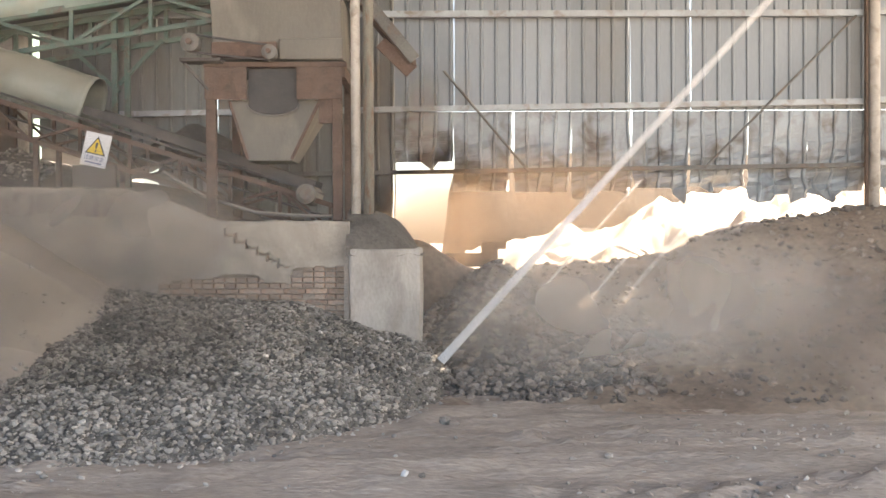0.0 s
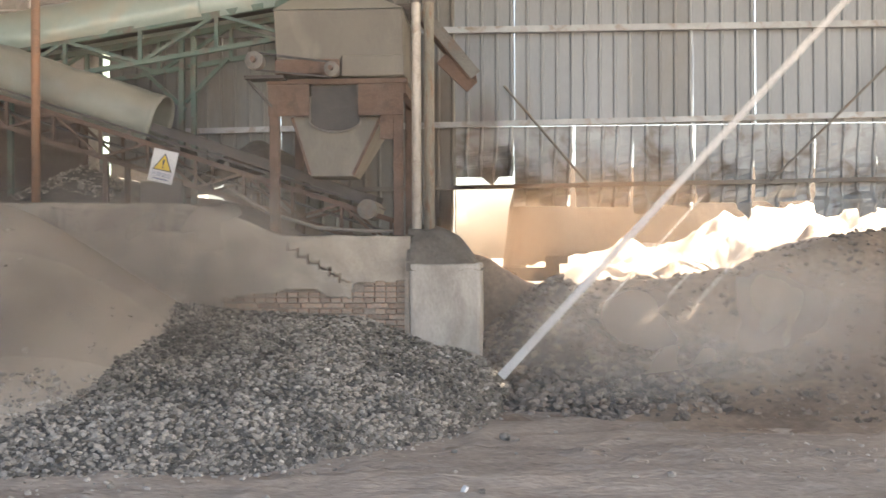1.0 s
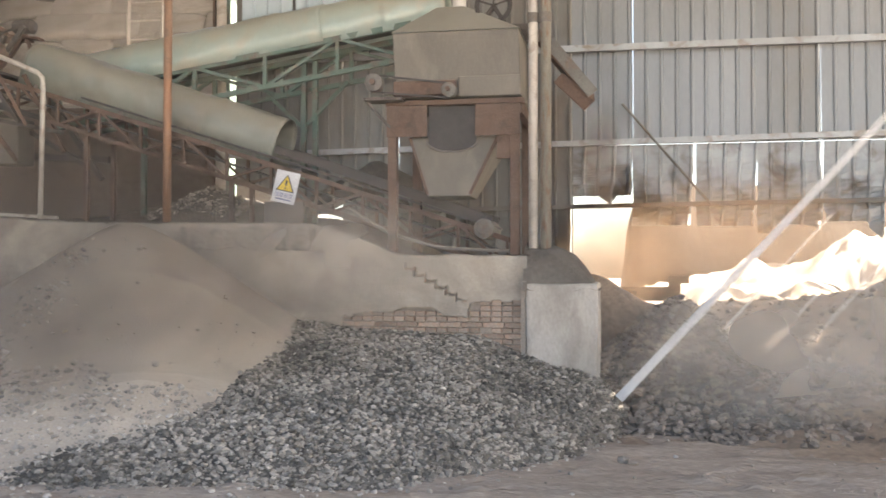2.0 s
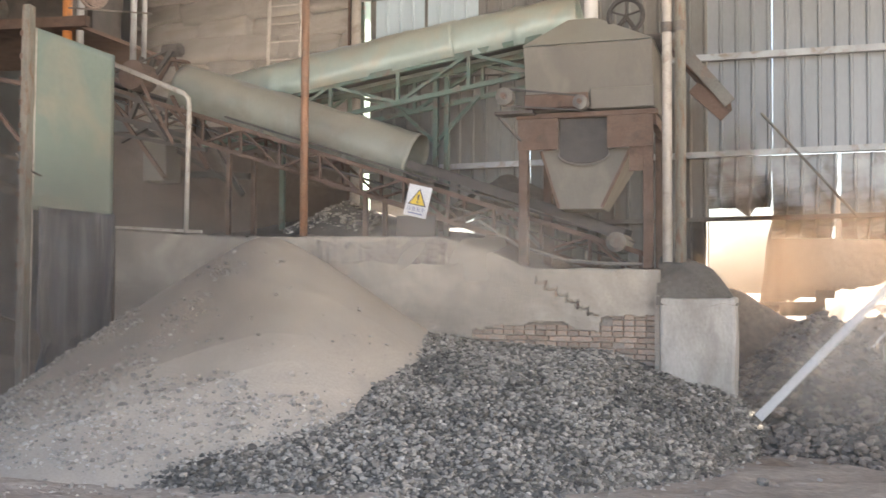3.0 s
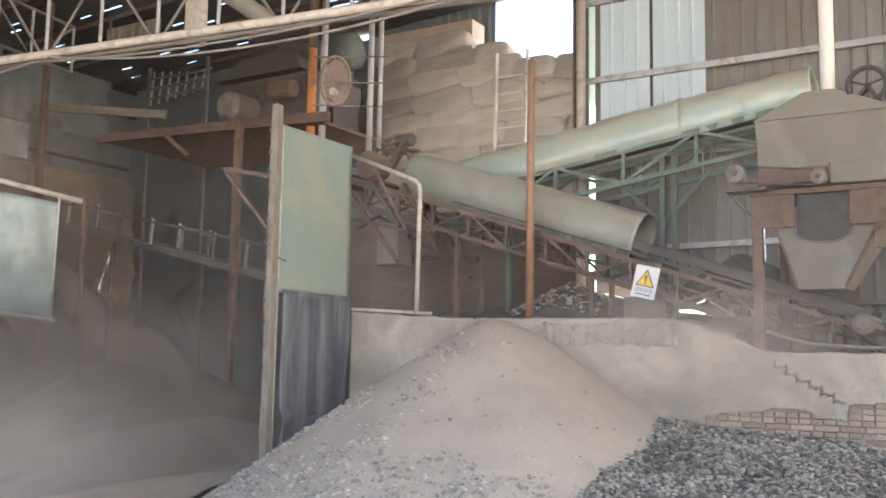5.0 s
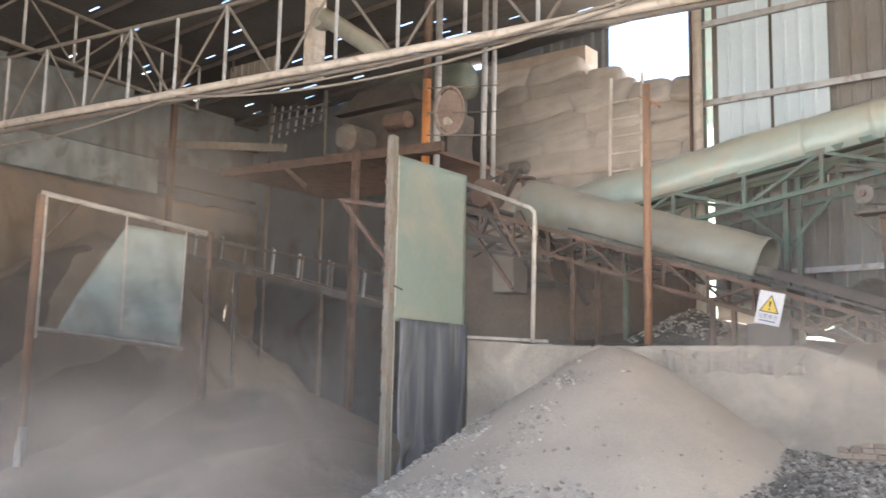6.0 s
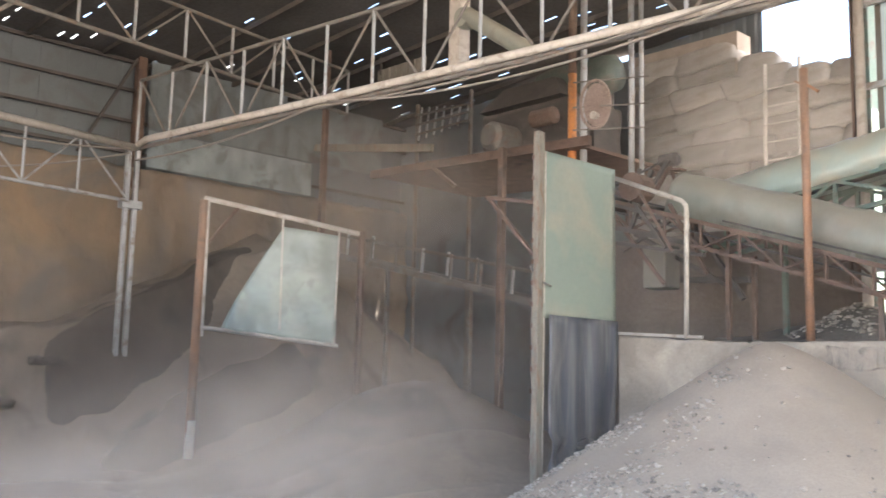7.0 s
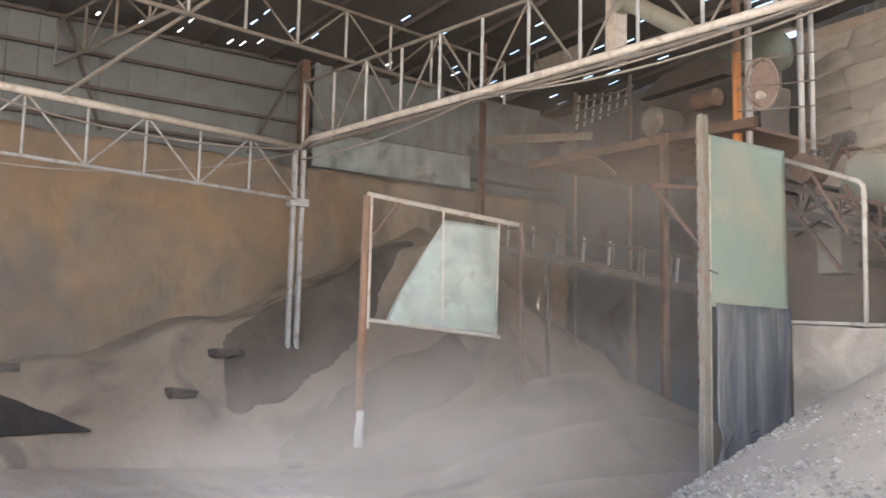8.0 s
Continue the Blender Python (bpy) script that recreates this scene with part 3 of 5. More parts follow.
def bare(x, z):
    """Where the plaster has fallen: the brick band, the stepped crack."""
    top = lerp_table(x, [(-3.25, 1.15), (-2.95, 1.22), (-2.7, 1.22), (-2.4, 1.27), (-2.1, 1.28), (-2.0, 1.20), (-1.72, 1.18), (-1.70, 1.34), (-1.42, 1.36), (-1.05, 1.36)])
    if x > -3.2 and z < top + 0.03 * fbm(x * 9, z * 9, 71, 2):
        return True
    if not -2.46 < x < -1.74:
        return False
    run = (x + 2.46) / 0.12
    k = int(run)
    z0, z1 = 1.80 - 0.07 * k, 1.80 - 0.07 * (k + 1)
    wide = 0.010 + 0.008 * noise.noise(Vector((x * 9, z * 9, 1)))
    if run - k < 0.16:
        return z1 - 0.02 < z < z0 + 0.01
    return abs(z - z1 + 0.02 * (run - k)) < wide


pv, pf, index = [], [], {}
PXS, PZS = np.arange(-8.1, -1.04, 0.018), np.arange(0.55, 2.45, 0.018)


def plaster_vert(i, j):
    if (i, j) not in index:
        x, z = PXS[i], min(PZS[j], platform_top(PXS[i]) + 0.02 * fbm(PXS[i] * 3, 0, 72))
        index[(i, j)] = len(pv)
        pv.append((x, 10.985 + 0.014 * fbm(x * 1.3, z * 1.3, 70) + 0.006 * fbm(x * 6, z * 6, 74, 2), z))
    return index[(i, j)]


for i in range(len(PXS) - 1):
    for j in range(len(PZS) - 1):
        if PZS[j] < platform_top(PXS[i]) + 0.02 and not bare(PXS[i], PZS[j]):
            pf.append((plaster_vert(i, j), plaster_vert(i + 1, j), plaster_vert(i + 1, j + 1), plaster_vert(i, j + 1)))
plaster = raw("plaster", pv, pf, PLASTER, platform, smooth=True, label="cracked beige plaster coat")
solid = plaster.modifiers.new("thickness", "SOLIDIFY")
solid.thickness, solid.offset = 0.03, 1.0

DUSTY_TOP = mat("platform_dust", (0.24, 0.205, 0.172), (0.19, 0.163, 0.138), 0.9, 0.95, bump=0.3, fine=30, stain=(0.13, 0.112, 0.097), amount=0.4, grainy=0.4)
STREAKED = mat("water_streaked_concrete", (0.345, 0.302, 0.256), (0.262, 0.229, 0.196), 2.2, 0.9, bump=0.3, fine=30, stain=(0.15, 0.131, 0.113), amount=0.42, stretch=(2.2, 1, 0.55), grainy=0.5)
part("edge_lip", rough_box((-5.2, 10.94, 1.95), (-3.5, 11.03, 2.225), 0.06, 0.030, 0.03, 5), STREAKED, platform, "concrete edge with dark run-off streaks")
dirt_lid = raw("dirt_cover", *sheet_of(lambda x, y: platform_top(x) + 0.03 + 0.06 * fbm(x * 1.4, y * 1.4, 75) * min(1, (y - 10.95) * 2)
               + 0.5 * math.exp(-((x + 5.9) / 1.8) ** 2 - ((y - 14.2) / 1.1) ** 2), np.arange(-8.1, -0.9, 0.1), np.arange(10.96, 14.1, 0.1)), DUSTY_TOP, platform, smooth=True, label="settled dust over the platform")

concrete_block = thing("concrete_block", (-0.65, 11.3, 0.0), "pale cast concrete block with worn corners", "block")
part("block_body", rough_box((-1.04, 10.8, -0.1), (-0.25, 12.0, 1.58), 0.12, 0.018, 0.04, 2.2), CONCRETE, concrete_block, smooth=False)
part("dark_joint", box((-1.1, 10.86, 0.4), (-1.045, 11.05, 1.6)), MORTAR, concrete_block)
block_dirt = heap("dirt_mound", lambda x, y: 1.50 + 0.52 * max(0.0, 1 - ((max(x + 0.8, 0)) / 0.55) ** 2) * (1 - 0.3 * abs(y - 11.4)) * min(1.0, max(0.0, (y - 10.80) / 0.28)) + 0.03 * fbm(x * 4, y * 4, 76),
                  -1.08, -0.24, 10.80, 12.05, 0.04, GRAVEL, "mound of settled grit on top of the concrete block", "mound")

# ---- hopper on the platform ----
# added out of view, to block daylight from the left of the shed
wall_front = thing("wall_front", (-14, -5, 0), "unseen sheet wall added to darken the left side", "wall", kind="structure")
part("front_sheet", box((-21, -1.9, 0), (-13.5, -1.8, 9.6)), ROOFING, wall_front)

hopper = thing("feed_hopper", (-1.9, 11.9, 1.86), "dust-caked steel feed hopper on rusty legs over the conveyor", "hopper")
for x in (-2.66, -1.21):
    for y in (11.3, 12.7):
        leg = part("leg", box((x - 0.055, y - 0.05, 1.80), (x + 0.055, y + 0.05, 3.66), 0.006, 1), RUST, hopper)
        part("foot_plate", box((x - 0.09, y - 0.08, 1.86), (x + 0.09, y + 0.08, 1.885)), RUST, leg)
part("front_plate", box((-2.725, 11.235, 3.29), (-2.24, 11.245, 3.655), 0.003, 1), RUST, hopper)
part("front_plate", box((-1.67, 11.235, 3.29), (-1.145, 11.245, 3.655), 0.003, 1), RUST, hopper)
part("top_beam", box((-2.74, 11.24, 3.66), (-1.10, 11.36, 3.72), 0.006, 1), RUST, hopper)
part("side_beam", box((-1.20, 11.3, 3.55), (-1.12, 12.7, 3.68)), RUST, hopper)
part("side_beam", box((-2.72, 11.3, 3.55), (-2.64, 12.7, 3.68)), RUST, hopper)
part("gusset", box((-1.42, 11.27, 3.02), (-1.26, 11.33, 3.30)), RUST, hopper)
b = bmesh.new()
row = [(-2.24, 3.66), (-2.24, 3.25)] + [(-1.955 + 0.29 * math.cos(a), 3.25 + 0.12 * math.sin(a)) for a in np.linspace(math.pi, 2 * math.pi, 12)] + [(-1.67, 3.25), (-1.67, 3.66)]
fr = [b.verts.new((x, 11.335, z)) for x, z in row]
bk = [b.verts.new((x, 11.36, z)) for x, z in row]
b.faces.new(fr)
b.faces.new(bk[::-1])
for k in range(len(row)):
    b.faces.new((fr[k], bk[k], bk[(k + 1) % len(row)], fr[(k + 1) % len(row)]))
part("rubber_curtain", b, RUBBER, hopper, "black rubber curtain with a round lower edge")
pts = [(-1.955 + 0.30 * math.cos(a), 11.32, 3.24 + 0.13 * math.sin(a)) for a in np.linspace(math.pi, 2 * math.pi, 14)]
part("curtain_lip", pipe(pts, 0.012, 6), GREY_STEEL, hopper)


def frustum(rows):
    """A shell through rectangles (x0, x1, y0, y1, z)."""
    b = bmesh.new()
    rings = [[b.verts.new(p) for p in ((x0, y0, z), (x1, y0, z), (x1, y1, z), (x0, y1, z))] for x0, x1, y0, y1, z in rows]
    for r1, r2 in zip(rings, rings[1:]):
        for k in range(4):
            b.faces.new((r1[k], r1[(k + 1) % 4], r2[(k + 1) % 4], r2[k]))
    b.faces.new(rings[0][::-1])
    b.faces.new(rings[-1])
    bmesh.ops.bevel(b, geom=b.edges[:], offset=0.008, segments=1, affect="EDGES")
    return b


part("discharge_chute", frustum([(-2.27, -1.76, 11.44, 12.0, 2.60), (-2.47, -1.42, 11.38, 12.5, 3.30)]), HOPPER, hopper)
part("chute_rib", bars(((-2.47, 11.37, 3.29), (-2.27, 11.43, 2.62), 0.03)), RUST, hopper)
part("chute_rib", bars(((-1.42, 11.37, 3.29), (-1.76, 11.43, 2.62), 0.03)), RUST, hopper)
bin_body = frustum([(-2.62, -1.14, 11.26, 12.75, 3.76), (-2.66, -1.16, 11.24, 12.75, 4.52)])
part("bin", bin_body, HOPPER, hopper, "boxy bin caked in grey dust")
part("bin_ledge", box((-1.86, 11.2, 3.74), (-1.13, 11.26, 3.98), 0.01, 1), HOPPER, hopper)
part("bin_lid", frustum([(-2.68, -1.14, 11.22, 12.75, 4.525), (-2.22, -1.88, 11.75, 12.4, 4.95)]), TAN_COVER, hopper, "sloping tan lid of the bin")
part("belt_guard", box((-2.62, 11.13, 3.76), (-1.88, 11.22, 3.93), 0.01, 1), RUST, hopper)
part("bracket_shelf", box((-2.96, 11.05, 3.70), (-2.5, 11.3, 3.735)), DARK_IRON, hopper)
part("shelf_strut", bars(((-2.93, 11.15, 3.69), (-2.68, 11.25, 3.40), 0.03)), DARK_IRON, hopper)
for x, z, r in ((-2.84, 3.91, 0.105), (-1.95, 3.80, 0.085)):
    pul = part("pulley", lathe([(r * 0.6, -0.09), (r, -0.07), (r, -0.02), (r * 0.9, 0.0), (r, 0.02), (r, 0.06), (r * 0.5, 0.08)], (x, 11.1, z), "y", 20), GREY_STEEL, hopper, smooth=False)
    part("hub", lathe([(r * 0.35, -0.02), (r * 0.3, 0.13)], (x, 11.1, z), "y", 12), RUST, pul)
for dz in (0.1, -0.1):
    part("drive_belt", bars(((-2.84, 11.12, 3.91 + dz), (-1.95, 11.12, 3.80 + dz * 0.85), 0.02)), RUBBER, hopper)
wheel = part("hand_wheel", pipe([(-1.5 + 0.2 * math.cos(a), 11.6, 4.9 + 0.2 * math.sin(a)) for a in np.linspace(0, 2 * math.pi, 25)], 0.03, 8), RUBBER, hopper, "black spoked drive wheel")
for k in range(5):
    a = 2 * math.pi * k / 5 + 0.3
    part("spoke", bars(((-1.5, 11.6, 4.9), (-1.5 + 0.2 * math.cos(a), 11.6, 4.9 + 0.2 * math.sin(a)), 0.02)), DARK_IRON, wheel)
part("wheel_frame", bars(((-1.75, 11.66, 4.6), (-1.5, 11.66, 4.9), 0.05), ((-1.25, 11.66, 4.5), (-1.5, 11.66, 4.9), 0.05), ((-1.9, 11.9, 4.7), (-1.2, 11.9, 4.66), 0.06)), DARK_IRON, hopper)
part("side_motor", lathe([(0.10, -0.16), (0.13, -0.14), (0.13, 0.12), (0.08, 0.16)], (-1.25, 12.1, 4.66), "x", 14), DARK_IRON, hopper)
vent = thing("vent_pipe", (-1.97, 11.95, 4.9), "white upright vent pipe above the hopper", "pipe")
part("pipe_wall", lathe([(0.085, 4.75), (0.085, 8.0)], (-1.97, 11.95, 0), "z", 16), WHITE, vent, smooth=True)

spill = thing("spill_chute", (-0.65, 12.2, 4.1), "rusty sloping spill chute beside the hopper", "chute")
b = bmesh.new()
bar(b, (-1.0, 12.2, 4.62), (-0.36, 12.2, 3.83), 0.5, 0.10)
part("chute_tray", b, RUST, spill)
part("chute_flap", bars(((-0.75, 12.0, 4.08), (-0.38, 12.0, 3.72), 0.06, 0.16)), RUST, spill)
part("chute_edge", bars(((-0.98, 11.93, 4.66), (-0.33, 11.93, 3.86), 0.03, 0.14)), GREY_STEEL, spill)

for x, r, lab in ((-0.985, 0.055, "pale dusty steel pipe column on the platform edge"), (-0.84, 0.06, "dusty tan pipe column beside its twin")):
    col = thing("pipe_column", (x, 11.15, 1.8), lab, "column", "pipe columns")
    part("shaft", lathe([(r, 1.78), (r, 8.2)], (x, 11.15, 0), "z", 14), WHITE_PIPE if r < 0.058 else WOOD, col, smooth=True)
    part("coupling", lathe([(r + 0.012, 4.55), (r + 0.012, 4.66)], (x, 11.15, 0), "z", 14), GREY_STEEL, col)


# ---- conveyors ----
def cover(name, p, q, r, skirt, material, parent, label, dent_seed, width=1.0, steps=64):
    """A bent sheet hood over a belt: a half round with short straight skirts, dented, and of real thickness."""
    p, q = Vector(p), Vector(q)
    d = (q - p).normalized()
    side = d.cross(Vector((0, 0, 1))).normalized()
    up = side.cross(d)
    prof = [(-r * width, -skirt)] + [(-r * width * math.cos(a), r * math.sin(a)) for a in np.linspace(0, math.pi, 18)] + [(r * width, -skirt)]
    V, Fc = [], []
    for i in range(steps + 1):
        c = p.lerp(q, i / steps)
        for s, h in prof:
            w = c + side * s + up * h
            k = 0.030 * fbm(w.x * 1.1 + dent_seed, w.y * 2 + s * 3, w.z * 2, 2) + 0.030 * abs(fbm(w.x * 2.2 + dent_seed, s * 4, h * 4, 2)) + 0.04 * max(0, fbm(w.x * 2.6, s * 6 + dent_seed, h * 4, 2) - 0.35)
            seam = 0.012 if abs((i / steps * (q - p).length) % 1.9 - 0.95) < 0.04 else 0.0
            V.append(tuple(w + (side * s + up * max(h, 0)).normalized() * (seam - k)))
    m = len(prof)
    for i in range(steps):
        for k in range(m - 1):
            Fc.append((i * m + k, i * m + k + 1, (i + 1) * m + k + 1, (i + 1) * m + k))
    ob = raw(name, V, Fc, material, parent, smooth=True, label=label)
    th = ob.modifiers.new("thickness", "SOLIDIFY")
    th.thickness = 0.008
    return ob


def line_at(p, q, s):
    return Vector(p).lerp(Vector(q), s)


def lattice(p, q, depth, bays, width, steel, parent, w=0.045, posts=True):
    """Both side trusses of a conveyor: chords, uprights and diagonals."""
    for y in (-width / 2, width / 2):
        o = Vector((0, y, 0))
        part("upper_chord", bars((Vector(p) + o, Vector(q) + o, w, w * 1.3)), steel, parent)
        dn = Vector((0, 0, -depth))
        part("lower_chord", bars((Vector(p) + o + dn, Vector(q) + o + dn, w)), steel, parent)
        for k in range(bays + 1):
            a = line_at(p, q, k / bays) + o
            if posts:
                part("upright", bars((a, a + dn, w * 0.8)), steel, parent)
            if k < bays:
                b2 = line_at(p, q, (k + 1) / bays) + o
                part("diagonal", bars((a + dn, b2, w * 0.7)) if k % 2 else bars((a, b2 + dn, w * 0.7)), steel, parent)


def belt_z(x, lift=0.0):
    return 3.07 - 0.32 * (x + 4.4) + lift


con = thing("belt_conveyor", (-4.6, 12.3, 2.4), "rusty inclined belt conveyor under a dented tan sheet hood", "conveyor")
P1, Q1 = (-9.2, 12.3, belt_z(-9.2)), (-1.35, 12.1, belt_z(-1.35))
lattice(P1, Q1, 0.36, 13, 0.72, RUST, con)
b = bmesh.new()
bar(b, (-9.3, 12.3, belt_z(-9.3, 0.10)), (-1.5, 12.1, belt_z(-1.5, 0.10)), 0.6, 0.03)
part("belt", b, RUBBER, con, "worn black rubber belt")
b = bmesh.new()
bar(b, (-9.3, 12.3, belt_z(-9.3, -0.16)), (-1.5, 12.1, belt_z(-1.5, -0.16)), 0.55, 0.02)
part("return_belt", b, RUBBER, con)
for k in range(12):
    x = -9.0 + 0.62 * k
    part("idler_roller", lathe([(0.04, -0.32), (0.05, -0.3), (0.05, 0.3), (0.04, 0.32)], (x, 12.26, belt_z(x, 0.04)), "y", 10), GREY_STEEL, con)
part("tail_drum", lathe([(0.07, -0.38), (0.12, -0.36), (0.12, 0.36), (0.07, 0.38)], (-1.62, 11.95, 2.22), "y", 18), GREY_STEEL, con)
part("head_drum", lathe([(0.10, -0.40), (0.16, -0.38), (0.16, 0.38), (0.10, 0.40)], (-9.25, 12.25, belt_z(-9.25, 0.02)), "y", 18), RUST, con)
part("skirt_rail", bars(((-4.35, 11.92, belt_z(-4.35, 0.22)), (-1.55, 11.8, belt_z(-1.55, 0.16)), 0.05, 0.10)), DARK_IRON, con)
part("skirt_rail", bars(((-4.35, 12.62, belt_z(-4.35, 0.25)), (-1.55, 12.5, belt_z(-1.55, 0.18)), 0.05, 0.12)), DARK_IRON, con)
cover("hood", (-7.95, 12.3, belt_z(-7.95, 0.34)), (-4.35, 12.3, belt_z(-4.35, 0.34)), 0.33, 0.30, TAN_COVER, con, "dusty tan sheet hood with a crumpled skirt", 3.0, 1.1)
for x, foot in ((-7.0, 2.25), (-4.95, 2.2)):
    for y in (11.95, 12.65):
        part("support_leg", bars(((x, y, foot - 0.05), (x, y, belt_z(x, -0.3)), 0.06)), RUST, con)
part("drive_motor", lathe([(0.07, -0.15), (0.10, -0.13), (0.10, 0.13), (0.06, 0.17)], (-8.1, 12.2, 5.08), "x", 14), DARK_IRON, con)
part("motor_mount", bars(((-8.35, 12.2, 4.62), (-8.1, 12.2, 4.98), 0.05), ((-7.95, 12.2, 4.62), (-8.08, 12.2, 4.98), 0.04), ((-8.3, 12.2, 4.95), (-7.85, 12.2, 4.90), 0.16, 0.03)), RUST, con)
part("tension_arm", bars(((-9.0, 12.1, 4.80), (-8.15, 12.1, 5.05), 0.025), ((-8.95, 12.1, 4.75), (-8.5, 12.1, 4.45), 0.05), ((-8.55, 12.1, 5.0), (-8.75, 12.1, 4.45), 0.05)), DARK_IRON, con)
part("brace", bars(((-7.9, 11.9, 4.35), (-7.3, 11.9, 3.3), 0.05), ((-8.9, 11.9, 4.3), (-8.0, 11.9, 3.2), 0.05)), RUST, con)
part("head_pulley", lathe([(0.08, -0.2), (0.21, -0.17), (0.21, 0.17), (0.08, 0.2)], (-8.35, 11.75, 4.62), "y", 18), RUST, con, "rusty round head pulley")
for a, c, w_ in (((-9.4, 11.85, 4.25), (-7.6, 11.85, 3.75), 0.07), ((-9.3, 11.85, 3.95), (-7.3, 11.85, 3.55), 0.05), ((-8.5, 11.8, 4.5), (-7.9, 11.8, 3.7), 0.05),
                 ((-9.0, 12.6, 4.1), (-7.4, 12.6, 3.2), 0.06), ((-8.2, 11.9, 4.9), (-8.6, 11.9, 4.0), 0.06), ((-7.9, 11.9, 5.0), (-8.45, 11.9, 4.35), 0.05), ((-8.8, 12.0, 3.75), (-7.8, 12.0, 4.2), 0.045),
                 ((-8.9, 12.9, 3.4), (-7.2, 12.9, 3.3), 0.09), ((-8.1, 12.7, 4.3), (-7.2, 12.7, 3.0), 0.07), ((-9.3, 11.9, 4.6), (-8.0, 11.9, 4.15), 0.05)):
    part("frame_bar", bars((a, c, w_)), DARK_IRON, con)
part("hanging_box", box((-8.65, 12.3, 3.2), (-8.25, 12.7, 3.85), 0.03), HOPPER, con)
part("edge_hose", pipe([(-3.35, 11.75, 2.5), (-2.8, 11.6, 2.18), (-2.2, 11.5, 2.0), (-1.7, 11.45, 1.96), (-1.3, 11.5, 1.95)], 0.022, 8), CABLE, con)

con2 = thing("belt_conveyor", (-5.2, 13.2, 2.3), "green-framed belt conveyor rising to the hopper under a pale green hood", "conveyor")
P2, Q2 = (-7.9, 13.1, 4.22), (-2.75, 13.1, 5.02)
lattice(P2, Q2, 0.46, 5, 0.7, GREEN_STEEL, con2, 0.062)
b = bmesh.new()
bar(b, (-7.9, 13.1, 4.33), (-2.7, 13.1, 5.13), 0.6, 0.03)
part("belt", b, RUBBER, con2)
cover("hood", (-7.7, 13.1, 4.46), (-4.0, 13.1, 5.03), 0.41, 0.2, COVER, con2, "pale green sheet hood, dusted tan along the top", 9.0, 1.0)
cover("hood_end", (-4.05, 13.1, 5.04), (-2.3, 13.1, 5.30), 0.36, 0.25, COVER, con2, "crumpled end of the hood above the hopper", 15.0, 1.05)
for x, top in ((-4.45, 4.75), (-4.28, 4.7), (-6.9, 4.4)):
    part("post", bars(((x, 13.35, 2.2), (x, 13.35, top), 0.07)), GREEN_STEEL, con2)
part("knee_brace", bars(((-5.0, 13.35, 4.25), (-4.4, 13.35, 3.7), 0.05), ((-3.8, 13.35, 4.4), (-4.4, 13.35, 3.8), 0.05)), GREEN_STEEL, con2)

sign = thing("warning_sign", (-4.15, 11.68, 2.55), "white safety sign with a yellow warning triangle, hung askew", "sign")
SIGN = Matrix.Translation((-4.13, 11.68, 2.76)) @ Matrix.Rotation(radians(13), 4, "Y")


def on_sign(points, y0, y1):
    b = bmesh.new()
    fr = [b.verts.new(SIGN @ Vector((x, y0, z))) for x, z in points]
    bk = [b.verts.new(SIGN @ Vector((x, y1, z))) for x, z in points]
    b.faces.new(fr)
    b.faces.new(bk[::-1])
    for k in range(len(points)):
        b.faces.new((fr[k], bk[k], bk[(k + 1) % len(points)], fr[(k + 1) % len(points)]))
    return b


part("board", on_sign([(-0.155, -0.2), (0.155, -0.2), (0.155, 0.2), (-0.155, 0.2)], 0.0, 0.006), SIGN_WHITE, sign)
part("triangle_border", on_sign([(-0.125, -0.055), (0.125, -0.055), (0.0, 0.165)], -0.003, 0.0), SIGN_BLACK, sign)
part("triangle", on_sign([(-0.10, -0.042), (0.10, -0.042), (0.0, 0.138)], -0.006, -0.003), SIGN_YELLOW, sign)
part("exclamation_mark", on_sign([(-0.009, 0.012), (0.009, 0.012), (0.015, 0.085), (-0.015, 0.085)], -0.009, -0.006), SIGN_BLACK, sign)
part("exclamation_dot", on_sign([(-0.011, -0.022), (0.011, -0.022), (0.011, -0.002), (-0.011, -0.002)], -0.009, -0.006), SIGN_BLACK, sign)
words = bpy.data.curves.new("lettering", "FONT")
words.body, words.size, words.align_x, words.extrude = "注意安全", 0.062, "CENTER", 0.001
lettering = new("lettering", words)
words.materials.append(SIGN_BLUE)
lettering.parent = sign
lettering.matrix_basis = Matrix.Translation(-Vector(sign.location)) @ SIGN @ Matrix.Translation((0, -0.004, -0.125)) @ Matrix.Rotation(radians(90), 4, "X")
part("small_print", on_sign([(-0.10, -0.165), (0.10, -0.165), (0.10, -0.15), (-0.10, -0.15)], -0.003, 0.0), SIGN_BLUE, sign)
part("sign_back_plate", box((-4.42, 11.7, 2.30), (-3.9, 11.73, 2.58)), DARK_IRON, sign)

pole = thing("rusty_pole", (-5.73, 11.7, 2.3), "slender rusty steel pole standing on the platform", "pole")
part("shaft", lathe([(0.053, 2.2), (0.053, 5.84)], (-5.73, 11.7, 0), "z", 12), RED_RUST, pole, smooth=True)
part("stub", bars(((-5.73, 11.7, 5.65), (-5.54, 11.7, 5.5), 0.035), ((-5.73, 11.7, 5.62), (-5.85, 11.7, 5.7), 0.02)), RED_RUST, pole)

rail = thing("pipe_railing", (-7.6, 11.2, 2.35), "white-painted bent pipe railing on the platform edge", "railing")
part("top_rail", pipe([(-8.35, 11.2, 4.68), (-7.25, 11.2, 4.22), (-7.18, 11.2, 4.15), (-7.17, 11.2, 4.05), (-7.19, 11.2, 2.36)], 0.032, 10), WHITE_PIPE, rail, smooth=True)
